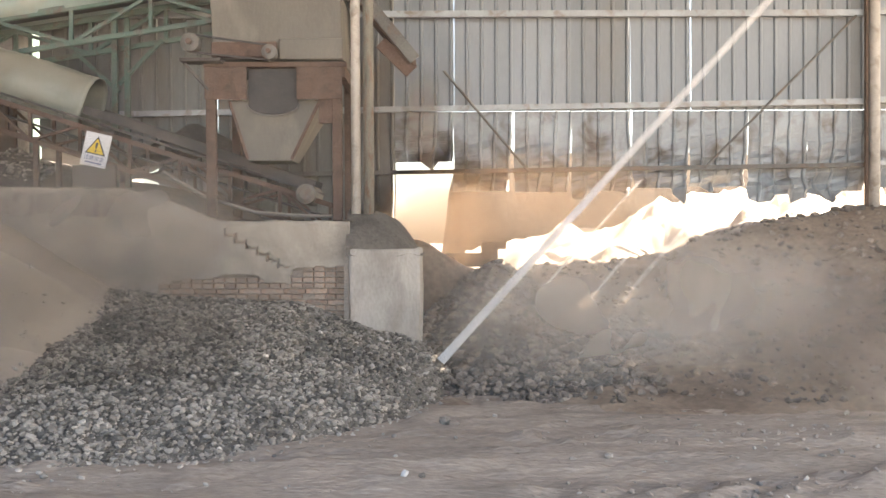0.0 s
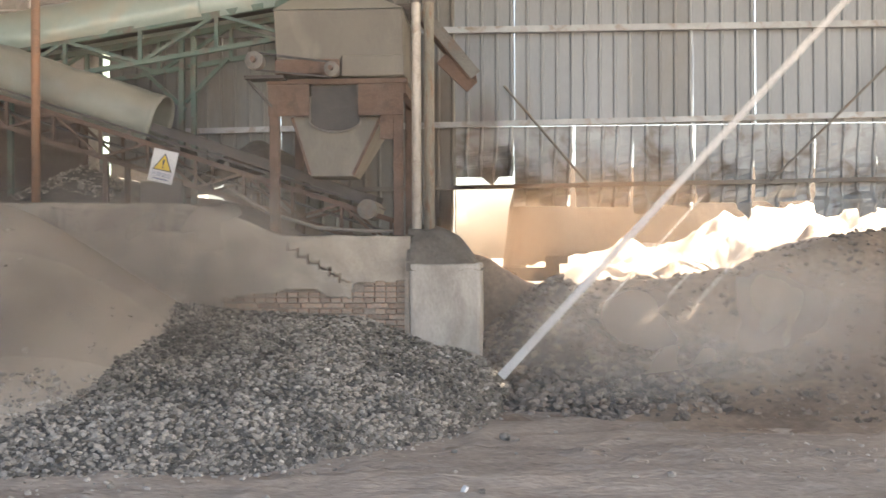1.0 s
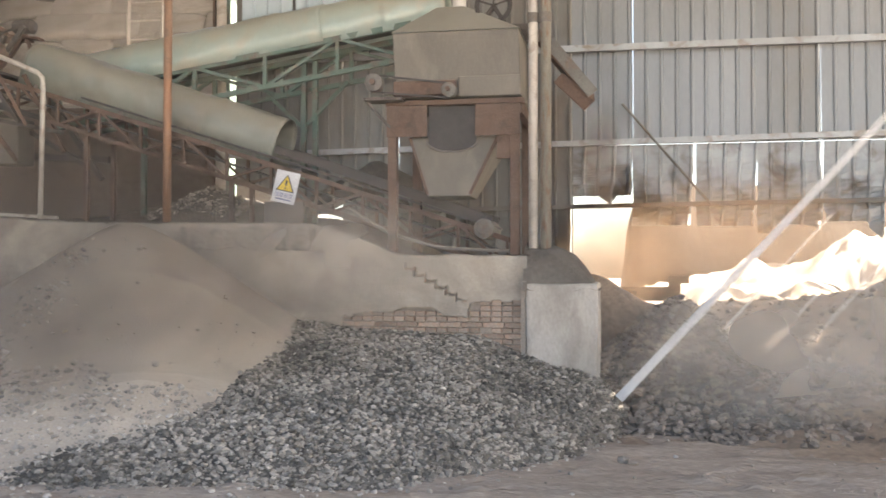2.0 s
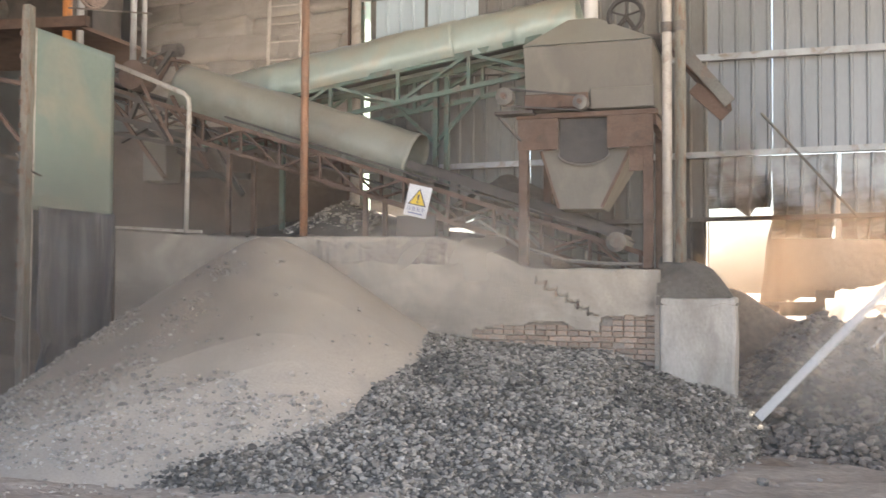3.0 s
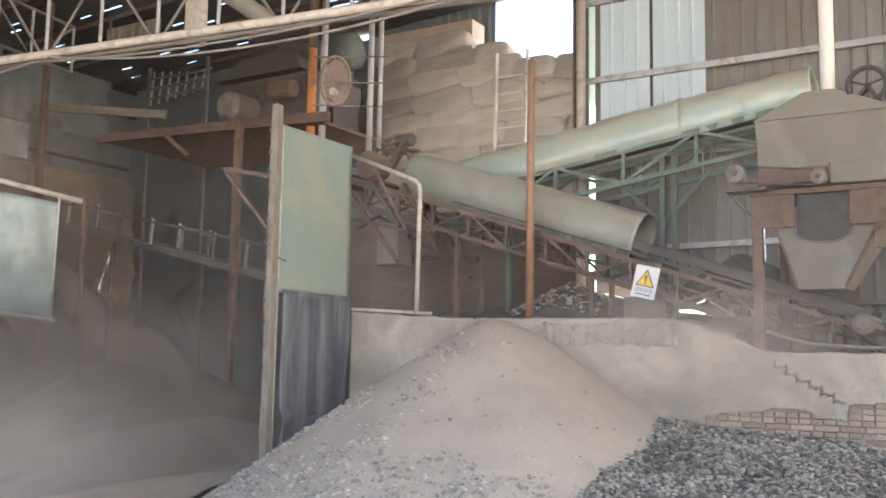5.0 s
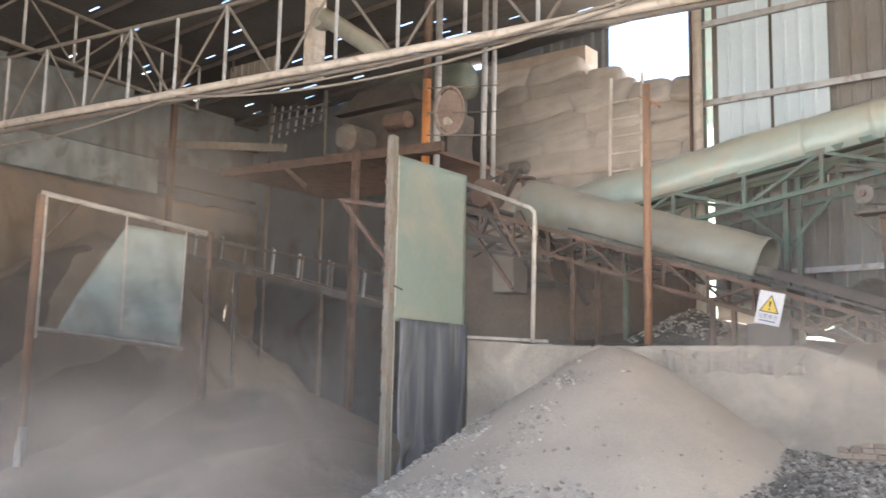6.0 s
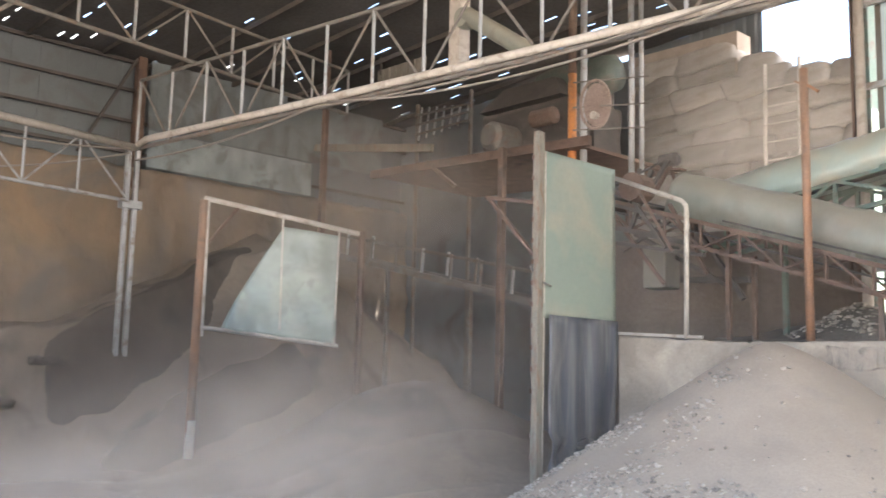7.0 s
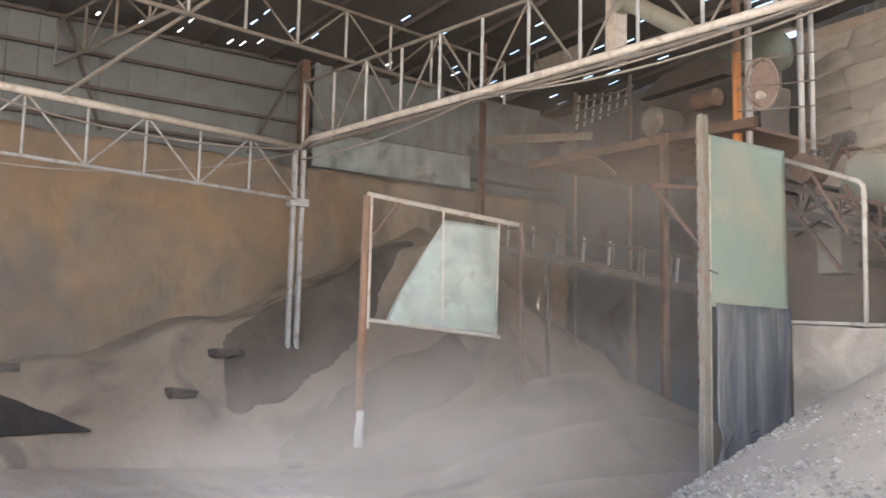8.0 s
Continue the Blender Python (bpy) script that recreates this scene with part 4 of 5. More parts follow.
part("bottom_rail", bars(((-8.3, 11.2, 2.46), (-6.95, 11.2, 2.38), 0.04)), WHITE_PIPE, rail)
part("tie", bars(((-8.0, 11.25, 4.5), (-7.6, 11.5, 3.6), 0.04)), RUST, rail)

# ---- side panel at the platform's end ----
panel = thing("side_panel", (-8.1, 10.1, 0.3), "faded green panel above a dark blue sheet on a timber post", "panel")


def waved(x, y0, y1, z0, z1, amp, ny, nz, seed, rag=0.0):
    V = []
    for j in range(nz + 1):
        for i in range(ny + 1):
            y, z = y0 + (y1 - y0) * i / ny, z0 + (z1 - z0) * j / nz
            if j == 0:
                z += rag * fbm(y * 4, seed, 0, 2)
            V.append((x + amp * fbm(y * 1.6, z * 0.8, seed, 3), y, z))
    w = ny + 1
    return V, [(j * w + i, j * w + i + 1, (j + 1) * w + i + 1, (j + 1) * w + i) for j in range(nz) for i in range(ny)]


ob = raw("green_panel", *waved(-8.1, 9.36, 10.88, 2.56, 4.71, 0.012, 16, 22, 80), GREEN_PANEL, panel, smooth=True)
ob.modifiers.new("thickness", "SOLIDIFY").thickness = 0.02
V, Fc = waved(-8.07, 9.46, 10.86, 0.5, 2.60, 0.03, 28, 20, 84, 0.1)
V = [(x + 0.03 * math.sin(y * 14) * (0.6 if z > 1 else 1.4) + (0.10 * fbm(y * 3, z * 3, 85) if z < 1.1 else 0), y, z) for x, y, z in V]
ob = raw("blue_sheet", V, Fc, NAVY_PANEL, panel, smooth=True, label="dark blue sheet, torn at the foot")
ob.modifiers.new("thickness", "SOLIDIFY").thickness = 0.006
post = part("timber_post", rough_box((-8.17, 9.24, 0.1), (-8.07, 9.35, 4.95), 0.2, 0.014, 0.01, 3.0), WOOD, panel)
for k in range(15):
    part("nail_plate", box((-8.19, 9.235, 0.8 + 0.27 * k), (-8.15, 9.255, 0.86 + 0.27 * k)), RUST, post)
part("edge_batten", bars(((-8.13, 9.4, 0.5), (-8.11, 9.4, 4.7), 0.03)), WHITE_PIPE, panel)
part("bracket", bars(((-9.05, 9.3, 4.2), (-8.15, 9.3, 4.02), 0.05), ((-9.0, 9.3, 4.18), (-8.2, 9.3, 3.35), 0.045)), RUST, panel)
part("wire_hook", pipe([(-8.16, 9.3, 3.1), (-8.2, 9.22, 3.2), (-8.1, 9.3, 3.02), (-8.0, 9.42, 2.95)], 0.012, 6), DARK_IRON, panel)
part("crumpled_foot", rough_box((-8.16, 10.0, 0.62), (-8.05, 10.75, 1.05), 0.1, 0.10, 0.02, 5.0), NAVY_PANEL, panel, "crumpled torn foot of the sheet")

# ---- back wall of ribbed sheets ----
wall_back = thing("wall_back", (3.0, 14.0, 0.0), "ribbed galvanised sheet wall with torn lower sheets", "wall", kind="structure")


def ribbed(x0, x1, z0, z1, y, seed, crumple=0.0, rag=0.0, nz=14, pitch=0.21):
    prof = []
    x = x0
    while x < x1 - 1e-6:
        for dx, dy in ((0.0, 0.0), (0.155, 0.0), (0.17, -0.026), (0.195, -0.026)):
            if x + dx < x1:
                prof.append((x + dx, dy))
        x += pitch
    prof.append((x1, 0.0))
    V = []
    rnd = random.Random(seed)
    lean = rnd.uniform(-0.012, 0.012) * (3 if crumple > 0.1 else 1)
    narrow = rnd.uniform(0.0, 0.10) if crumple > 0.1 else 0.0
    for j in range(nz + 1):
        s = j / nz
        for px, dy in prof:
            z = z0 + (z1 - z0) * s
            low = (1 - s) ** 1.5
            if j == 0:
                z += rag * (fbm(px * 2.2, seed * 1.37, 1.4, 3) + 0.6 * fbm(px * 9, seed * 1.37, 4.4, 2) + 0.2)
            V.append((px - narrow * (px - x0) * (1 - s) ** 1.3 + lean * (1 - s) + crumple * low * 0.4 * fbm(px * 2, z * 2, seed + 2, 2),
                      y + dy + 0.006 * fbm(px * 2, z * 1.2, seed, 2) + crumple * low * (fbm(px * 1.7, z * 2.3, seed + 5, 3) + 0.5 * fbm(px * 5, z * 6, seed + 6, 2)), z))
    m = len(prof)
    return V, [(j * m + i, j * m + i + 1, (j + 1) * m + i + 1, (j + 1) * m + i) for j in range(nz) for i in range(m - 1)]


xs = [-5.75 + 0.845 * k for k in range(30)]
for k, x in enumerate(xs):
    gap = 0.014 if k in (7, 11) else -0.012
    if -6 < x < 16:
        # sheets left of the hopper's edge take the darker, shaded copy
        raw("upper_sheet", *ribbed(x + gap, x + 0.845, 3.50, 8.3, 14.06 + 0.004 * (k % 2), 100 + k, 0.0, 0.0, 8), SHEET if x > -1.5 else SHADED_SHEET, wall_back)
        if x > -0.9:
            hole = {6: 2.74, 7: 2.30, 8: 2.28, 9: 2.30, 10: 2.33, 11: 2.36, 12: 2.25, 13: 2.28, 14: 2.32}.get(k, 2.3)
            raw("lower_sheet", *ribbed(x - 0.01 + 0.03 * (k in (8, 10)), x + 0.848 - 0.012 * (k % 2), hole, 3.49, 14.03 + 0.008 * (k % 2), 200 + k, 0.19, 0.7 if k == 6 else 0.28, 22), OLD_SHEET, wall_back)
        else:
            raw("lower_sheet", *ribbed(x - 0.01 + 0.02 * (k == 3), x + 0.85, {0: 2.95, 1: 2.62}.get(k, 1.9), 3.49, 14.03, 200 + k, 0.06, 0.2 if k < 2 else 0.05, 8), SHADED_SHEET, wall_back)
for z0, z1, h in ((4.87, 4.85, 0.09), (3.45, 3.60, 0.08), (2.56, 2.70, 0.06), (6.14, 6.14, 0.09), (7.4, 7.4, 0.09)):
    part("girt", bars(((-5.9, 13.92, z0), (6.05, 13.92, z1), 0.07, h)), STEEL if h > 0.07 else GREY_STEEL, wall_back)
    part("girt", bars(((6.05, 13.92, z1 + 0.02), (16, 13.92, z1 + 0.1), 0.07, h)), STEEL, wall_back)
for a, c in (((0.02, 13.86, 4.05), (1.22, 13.86, 2.62)), ((3.72, 13.86, 2.68), (5.85, 13.86, 4.80))):
    part("brace_rod", bars((a, c, 0.035), sides=8), GREY_STEEL, wall_back)
for x in (6.08, -5.9):
    wc = thing("wall_column", (x, 13.8, 0.0), "dusty steel pipe column of the back wall", "column", "wall columns")
    part("shaft", lathe([(0.075, 0.9), (0.075, 8.3)], (x, 13.8, 0), "z", 14), WHITE_PIPE, wc, smooth=True)
    part("angle", box((x - 0.13, 13.78, 1.0), (x - 0.09, 13.84, 8.3)), RUST, wc)

# light sheets let into the wall behind the hopper
for x in (-5.65, -4.8):
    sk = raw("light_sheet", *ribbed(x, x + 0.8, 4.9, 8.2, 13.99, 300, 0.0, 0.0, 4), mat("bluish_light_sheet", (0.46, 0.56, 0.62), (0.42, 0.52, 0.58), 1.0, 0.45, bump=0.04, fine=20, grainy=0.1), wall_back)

# ---- sacks stacked behind the conveyors, and the walls round them ----
sack_stack = thing("sack_stack", (-8.6, 16.4, 0.0), "high stack of dusty bulging sacks", "sack stack")
sack_v = []
for k in range(5):
    b = bmesh.new()
    bmesh.ops.create_cube(b, size=1.0)
    bmesh.ops.bevel(b, geom=b.edges[:], offset=0.19, segments=2, affect="EDGES", profile=0.5)
    for v in b.verts:
        v.co += 0.16 * noise.noise_vector(v.co * 1.7 + Vector((k * 9, 0, 0)))
    me = bpy.data.meshes.new("sack")
    b.to_mesh(me)
    b.free()
    me.materials.append(SACK)
    me.shade_smooth()
    sack_v.append(me)
rnd = random.Random(5)
for course in range(16):
    x = -11.9 + rnd.uniform(0, 0.4)
    while x < -6.1:
        w = rnd.uniform(0.8, 1.5)
        z = 2.4 + 0.40 * course
        if z < (8.4 if x + w < -9.0 else 7.0):
            ob = new("sack", rnd.choice(sack_v))
            ob.parent = sack_stack
            ob.matrix_basis = Matrix.LocRotScale((x + w / 2 + 8.6, rnd.uniform(-0.12, 0.12) + 0.02 * course, z + 0.17),
                                                 Euler((rnd.uniform(-0.12, 0.12), rnd.uniform(-0.09, 0.09), rnd.uniform(-0.2, 0.2))), (w * 1.08, 0.62, 0.46))
        x += w
for x, z, w in ((-8.95, 7.42, 1.2), (-7.9, 7.33, 0.9), (-8.9, 7.75, 0.8), (-6.95, 7.26, 1.1)):
    ob = new("sack", rnd.choice(sack_v))
    ob.parent = sack_stack
    ob.matrix_basis = Matrix.LocRotScale((x + 8.6, 0.1, z), Euler((0.05, rnd.uniform(-0.15, 0.15), rnd.uniform(-0.2, 0.2))), (w, 0.62, 0.44))
part("stack_core", box((-11.9, 16.5, 0), (-6.1, 17.0, 6.85)), MORTAR, sack_stack)
part("stack_core", box((-11.9, 16.5, 6.85), (-9.4, 17.0, 8.6)), MORTAR, sack_stack)
ladder = thing("ladder", (-8.7, 15.95, 6.5), "thin pale ladder leaning before the sacks", "ladder")
for x in (-8.57, -7.92):
    part("stile", bars(((x, 15.95, 5.6), (x + 0.02, 15.98, 7.6), 0.05)), WHITE_PIPE, ladder)
for k in range(5):
    part("rung", bars(((-8.57, 15.96, 5.8 + 0.33 * k), (-7.92, 15.96, 5.8 + 0.33 * k), 0.03), sides=6), WHITE_PIPE, ladder)
dust_wall = thing("wall_low", (-8.5, 14.3, 0), "low dust-covered wall, coloured dark for the gloom behind the conveyors", "wall", kind="structure")
part("wall_body", rough_box((-11.0, 14.2, 0), (-6.0, 14.45, 4.3), 0.35, 0.05, 0.04, 1.5), GLOOM_WALL, dust_wall)
earth = heap("earth_bank", lambda x, y: min(3.1, 1.2 + 14.0 * (y - 16.6)) * min(1.0, max(0.0, (x + 0.12 + 0.12 * fbm(x * 3, y * 3, 34, 2)) / 0.35)) + 0.15 * fbm(x * 0.8, y, 33), -0.2, 30, 16.6, 18.4, 0.15, SHADED_EARTH, "brown earth bank outside the shed, its shade put in the colour", "bank")

wall_far = thing("wall_far", (-14, 17.4, 0), "dim sheet wall behind the machines", "wall", kind="structure")
for xa, xb, top, k in ((-20.6, -15.6, 9.2, 400), (-15.6, -14.9, 8.86, 404), (-14.9, -13.2, 9.3, 405), (-13.2, -12.5, 8.95, 406), (-12.5, -11.2, 9.35, 407)):
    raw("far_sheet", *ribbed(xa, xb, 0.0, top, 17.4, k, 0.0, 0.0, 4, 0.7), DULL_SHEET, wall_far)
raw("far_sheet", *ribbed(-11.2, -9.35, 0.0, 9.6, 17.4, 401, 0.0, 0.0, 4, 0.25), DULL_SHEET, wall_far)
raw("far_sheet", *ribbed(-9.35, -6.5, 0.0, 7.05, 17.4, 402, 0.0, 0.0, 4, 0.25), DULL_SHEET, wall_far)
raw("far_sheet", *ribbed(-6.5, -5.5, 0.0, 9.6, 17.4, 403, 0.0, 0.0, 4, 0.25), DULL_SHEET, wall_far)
part("return_post", box((-6.0, 14.0, 0), (-5.85, 14.3, 8.6)), GREEN_STEEL, wall_far)

# ---- left wall ----
wall_left = thing("wall_left", (-20.2, 6, 0), "ochre clay-rendered wall below grey ribbed sheets", "wall", kind="structure")
V, Fc = [], []
ny, nz = 150, 50
for j in range(nz + 1):
    for i in range(ny + 1):
        y, z = -6 + 24 * i / ny, 6.25 * j / nz
        V.append((-20.0 + 0.22 * fbm(y * 0.5, z * 0.5, 90) + 0.10 * abs(fbm(y * 1.1, z * 1.4, 91)), y, z + (0.10 * fbm(y * 0.8, 0, 92) if j == nz else 0)))
Fc = [(j * (ny + 1) + i, j * (ny + 1) + i + 1, (j + 1) * (ny + 1) + i + 1, (j + 1) * (ny + 1) + i) for j in range(nz) for i in range(ny)]
ob = raw("clay_render", V, Fc, YELLOW_WALL, wall_left, smooth=True, label="cracked ochre clay render")
ob.modifiers.new("thickness", "SOLIDIFY").thickness = 0.15
V, Fc = ribbed(-6.0, 18.0, 6.0, 9.3, 0.0, 500, 0.0, 0.0, 4, 0.6)
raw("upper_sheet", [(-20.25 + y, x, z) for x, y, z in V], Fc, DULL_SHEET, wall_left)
for z in (6.55, 7.25, 7.95, 8.6):
    part("purlin", bars(((-20.1, -6, z), (-20.1, 18, z + 0.05), 0.06, 0.07)), DARK_IRON, wall_left)
# opaque sheets; the light through them is put into paler colours
V, Fc = ribbed(9.75, 16.5, 7.2, 9.1, 0.0, 512, 0.0, 0.0, 4, 0.4)
raw("light_sheet", [(-20.04 + y, x, z) for x, y, z in V], Fc, mat("faintly_lit_sheet", (0.175, 0.205, 0.216), (0.14, 0.162, 0.168), 0.9, 0.5, bump=0.05, fine=20, stain=(0.11, 0.112, 0.108), amount=0.5, grainy=0.15), wall_left, label="bluish sheet with faint light put in its colour")
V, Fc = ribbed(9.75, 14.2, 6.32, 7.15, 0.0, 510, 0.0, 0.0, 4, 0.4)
raw("light_sheet", [(-20.02 + y, x, z) for x, y, z in V], Fc, mat("dusty_lit_sheet", (0.29, 0.345, 0.36), (0.205, 0.24, 0.25), 1.6, 0.45, bump=0.05, fine=20, stain=(0.16, 0.17, 0.17), amount=0.4, grainy=0.15), wall_left, label="dusty bluish sheet with light put in its colour")
part("corner_post", box((-20.15, 9.4, 5.8), (-19.95, 9.6, 9.2)), RUST, wall_left)
part("wall_brace", bars(((-20.05, 9.4, 8.7), (-20.05, 8.2, 6.4), 0.06), ((-20.05, 4.2, 8.7), (-20.05, 5.0, 6.4), 0.06)), DARK_IRON, wall_left)

# ---- roof ----
def roof_z(x, y):
    return 8.75 + 0.045 * (x + 20) if x < 0 else 9.65 - 0.03 * x


roof = thing("roof", (0, 5, 8.7), "dark sheet roof pierced by small holes", "roof", kind="structure")
rnd = random.Random(11)
V, Fc = [], []
# stretches out of view are added, sized to block or admit sun and sky
RX, RY = np.arange(-20.3, 24.01, 0.32), np.arange(-1.64, 17.6, 0.28)
# shaft feet and slit direction are placed to fit the camera's view
SHAFTS = [((0.05, 10.55, 0.45), 0.085, 0.30), ((1.15, 12.3, 0.92), 0.03, 0.8), ((1.75, 12.3, 0.80), 0.02, 0.6), ((2.1, 12.3, 0.70), 0.025, 0.6)]
SLOT = Vector((0.114, 1.0, 0))
gaps, lapped = [], []
w = len(RX)
for y in RY:
    for x in RX:
        V.append((x, y, roof_z(x, y) + 0.02 * fbm(x, y, 95, 2)))
for j in range(len(RY) - 1):
    for i in range(w - 1):
        x, y = RX[i], RY[j]
        lit = y > 14.3 and x > -2.6
        if lit:
            continue
        pin = x < -6 and rnd.random() < 0.075
        a, b2, c, d = j * w + i, j * w + i + 1, (j + 1) * w + i + 1, (j + 1) * w + i
        if pin:
            s = rnd.uniform(0.80, 0.93)
            o = len(V)
            for q, r in ((a, d), (b2, c)):
                p0, p1 = Vector(V[q]), Vector(V[r])
                V.append(tuple(p0.lerp(p1, s)))
            Fc.append((a, b2, o + 1, o))
            gaps.append((o, o + 1, c, d))
        else:
            Fc.append((a, b2, c, d))
# plates above the pinholes, added to keep the sun out
for f in gaps:
    (x0, y0, z0), (x1, y1, z1) = V[f[0]], V[f[2]]
    lapped.append(((x0 - 0.02, y0 - 0.06, z1 + 0.08), (x1 + 0.2, y1 + 0.06, z1 + 0.085)))
# clear openings for the shafts of sun
drop, slots = set(), []
for foot, half, deep in SHAFTS:
    spot = Vector(foot) + SUN_WAY * ((9.55 - foot[2]) / SUN_WAY.z)
    slots.append((Vector((spot.x - SLOT.x * (spot.y - 12.8), spot.y, 0)), half, deep))
    for k in range(len(RX) - 1):
        for m in range(len(RY) - 1):
            if RX[k] - 0.4 < spot.x < RX[k] + 0.9 and spot.y - 0.25 < RY[m] < spot.y + 2.2:
                drop.add(m * w + k)
Fc = [f for f in Fc if f[0] not in drop]
raw("roof_sheet", V, Fc, ROOFING, roof)
for lo, hi in lapped:
    part("patch_sheet", box(lo, hi), ROOFING, roof)
# long sheets added out of view, leaving narrow gaps lined up with the camera
left_edge = min(s[0].x for s in slots) - 1.6
edges = [left_edge] + [e for s, h, _ in sorted(slots, key=lambda r: r[0].x) for e in (s.x - h, s.x + h)] + [max(s[0].x for s in slots) + 2.0]
y0, y1 = 10.6, 15.0
for k in range(0, len(edges), 2):
    b = bmesh.new()
    ring = [b.verts.new((x + SLOT.x * (y - 12.8), y, 9.55)) for x, y in ((edges[k], y0), (edges[k + 1], y0), (edges[k + 1], y1), (edges[k], y1))]
    b.faces.new(ring)
    part("patch_sheet", b, ROOFING, roof)
for s, h, deep in slots:
    for ya, yb in ((y0, s.y), (s.y + deep, y1)):
        if yb > ya:
            b = bmesh.new()
            ring = [b.verts.new((s.x + dx + SLOT.x * (y - 12.8), y, 9.56)) for dx, y in ((-h - 0.05, ya), (h + 0.05, ya), (h + 0.05, yb), (-h - 0.05, yb))]
            b.faces.new(ring)
            part("patch_sheet", b, ROOFING, roof)
for y in np.arange(-1, 17, 1.6):
    part("roof_purlin", bars(((-20, y, 8.65), (0, y, 9.55), 0.06, 0.1)), DARK_IRON, roof)

# ---- trusses ----
def truss(name, p, q, up, bays, steel, label, pale_every=0, w=0.055, first=0):
    tr = thing(name, Vector(p), label, "truss", "roof trusses")
    u = Vector((0, 0, up))
    part("bottom_chord", bars((p, q, w * 1.4), sides=8), steel, tr)
    part("top_chord", bars((Vector(p) + u, Vector(q) + u, w * 1.2), sides=8), steel, tr)
    for k in range(bays + 1):
        a = line_at(p, q, k / bays)
        part("upright", bars((a, a + u, w), sides=8), STEEL if pale_every and k % pale_every == 0 else steel, tr)
        if k < bays:
            b2 = line_at(p, q, (k + 1) / bays)
            part("diagonal", bars((a + u, b2, w * 0.8), sides=8) if k % 2 == first else bars((a, b2 + u, w * 0.8), sides=8), steel, tr)
    return tr


main = truss("roof_truss", (-17.38, 8.25, 6.02), (2.97, 10.9, 6.02), 1.35, 20, GREY_STEEL, "long grey steel roof truss spanning the shed", 1)
part("chord_pipe", pipe([(-17.3, 8.2, 6.03), (-16.9, 8.2, 6.12), (-12.5, 8.8, 6.1), (-8.0, 9.4, 6.1), (3.0, 10.8, 6.1)], 0.062, 10), WHITE_PIPE, main, "dusty pale pipe along the chord", smooth=True)
left_truss = truss("roof_truss", (-17.3, 8.1, 4.98), (-16.0, -1.2, 4.98), 1.05, 9, STEEL, "grey steel truss running towards the yard front", 0, 0.048, 1)
part("chord_pipe", pipe([(-17.25, 8.15, 6.0), (-16.5, 3.0, 6.03), (-16.0, -1.5, 6.03)], 0.07, 10), WHITE_PIPE, left_truss, smooth=True)
back_truss = truss("roof_truss", (-15.0, 4.0, 7.4), (-16.4, 12.5, 7.4), 0.95, 8, GREY_STEEL, "grey steel truss under the roof sheets", 1)
cross = truss("roof_truss", (-19.8, 4.0, 7.5), (-10.0, 6.5, 7.9), 0.9, 9, GREY_STEEL, "grey cross truss near the roof")
knee = thing("roof_brace", (-16.4, 4.0, 6.0), "slanting steel roof brace", "brace")
part("tube", bars(((-16.6, 3.4, 6.0), (-14.4, 6.2, 8.4), 0.07), sides=8), GREY_STEEL, knee)
truss_col = thing("truss_column", (-17.4, 8.2, 0), "pale double steel column carrying the trusses", "column")
for dy in (-0.09, 0.09):
    part("channel", box((-17.46, 8.2 + dy - 0.04, 1.0), (-17.36, 8.2 + dy + 0.04, 6.0), 0.008, 1), STEEL, truss_col)
part("head_plate", box((-17.5, 8.0, 4.85), (-17.3, 8.4, 5.0)), STEEL, truss_col)
for i, (a, c, drop_) in enumerate((((-17.3, 8.1, 5.9), (-16.1, -1.5, 5.3), 0.75), ((-17.2, 8.15, 5.75), (-12.4, 8.8, 6.0), 0.12), ((-12.4, 8.8, 6.0), (-4.5, 9.75, 6.25), 0.22),
                                  ((-12.0, 8.75, 6.0), (-4.5, 9.7, 6.2), 0.35), ((-17.2, 8.05, 5.95), (-16.4, 2.0, 5.9), 0.25))):
    cb = thing("cable", a, "grey electric cable slung along the truss", "cable", "slung cables")
    part("strand", pipe(sag(a, c, drop_), 0.018, 6), CABLE, cb)

# ---- mezzanine and machinery at the back left ----
mezz = thing("mezzanine", (-13.5, 12.8, 5.8), "rusty steel mezzanine with a thin wire rail", "mezzanine")
part("edge_beam", bars(((-15.6, 12.6, 5.98), (-9.9, 12.6, 5.76), 0.1, 0.16)), RUST, mezz)
part("edge_beam", bars(((-18.2, 13.0, 7.05), (-14.2, 13.0, 6.40), 0.08, 0.16)), WOOD, mezz)
part("deck", bars(((-15.6, 14.2, 5.98), (-10.2, 14.2, 5.77), 2.9, 0.06)), RUST, mezz)
for x in (-16.9, -11.6):
    part("post", bars(((x, 12.3, 1.0), (x, 12.3, 9.0 if x < -16 else 5.85), 0.11)), RUST, mezz)
for z in (6.1, 6.5, 6.95):
    part("wire", bars(((-10.5, 12.9, z), (-8.95, 12.9, z - 0.22), 0.022)), CABLE, mezz)
for a, c in (((-13.9, 12.6, 6.0), (-13.1, 12.6, 5.4)),):
    part("knee", bars((a, c, 0.07)), RUST, mezz)
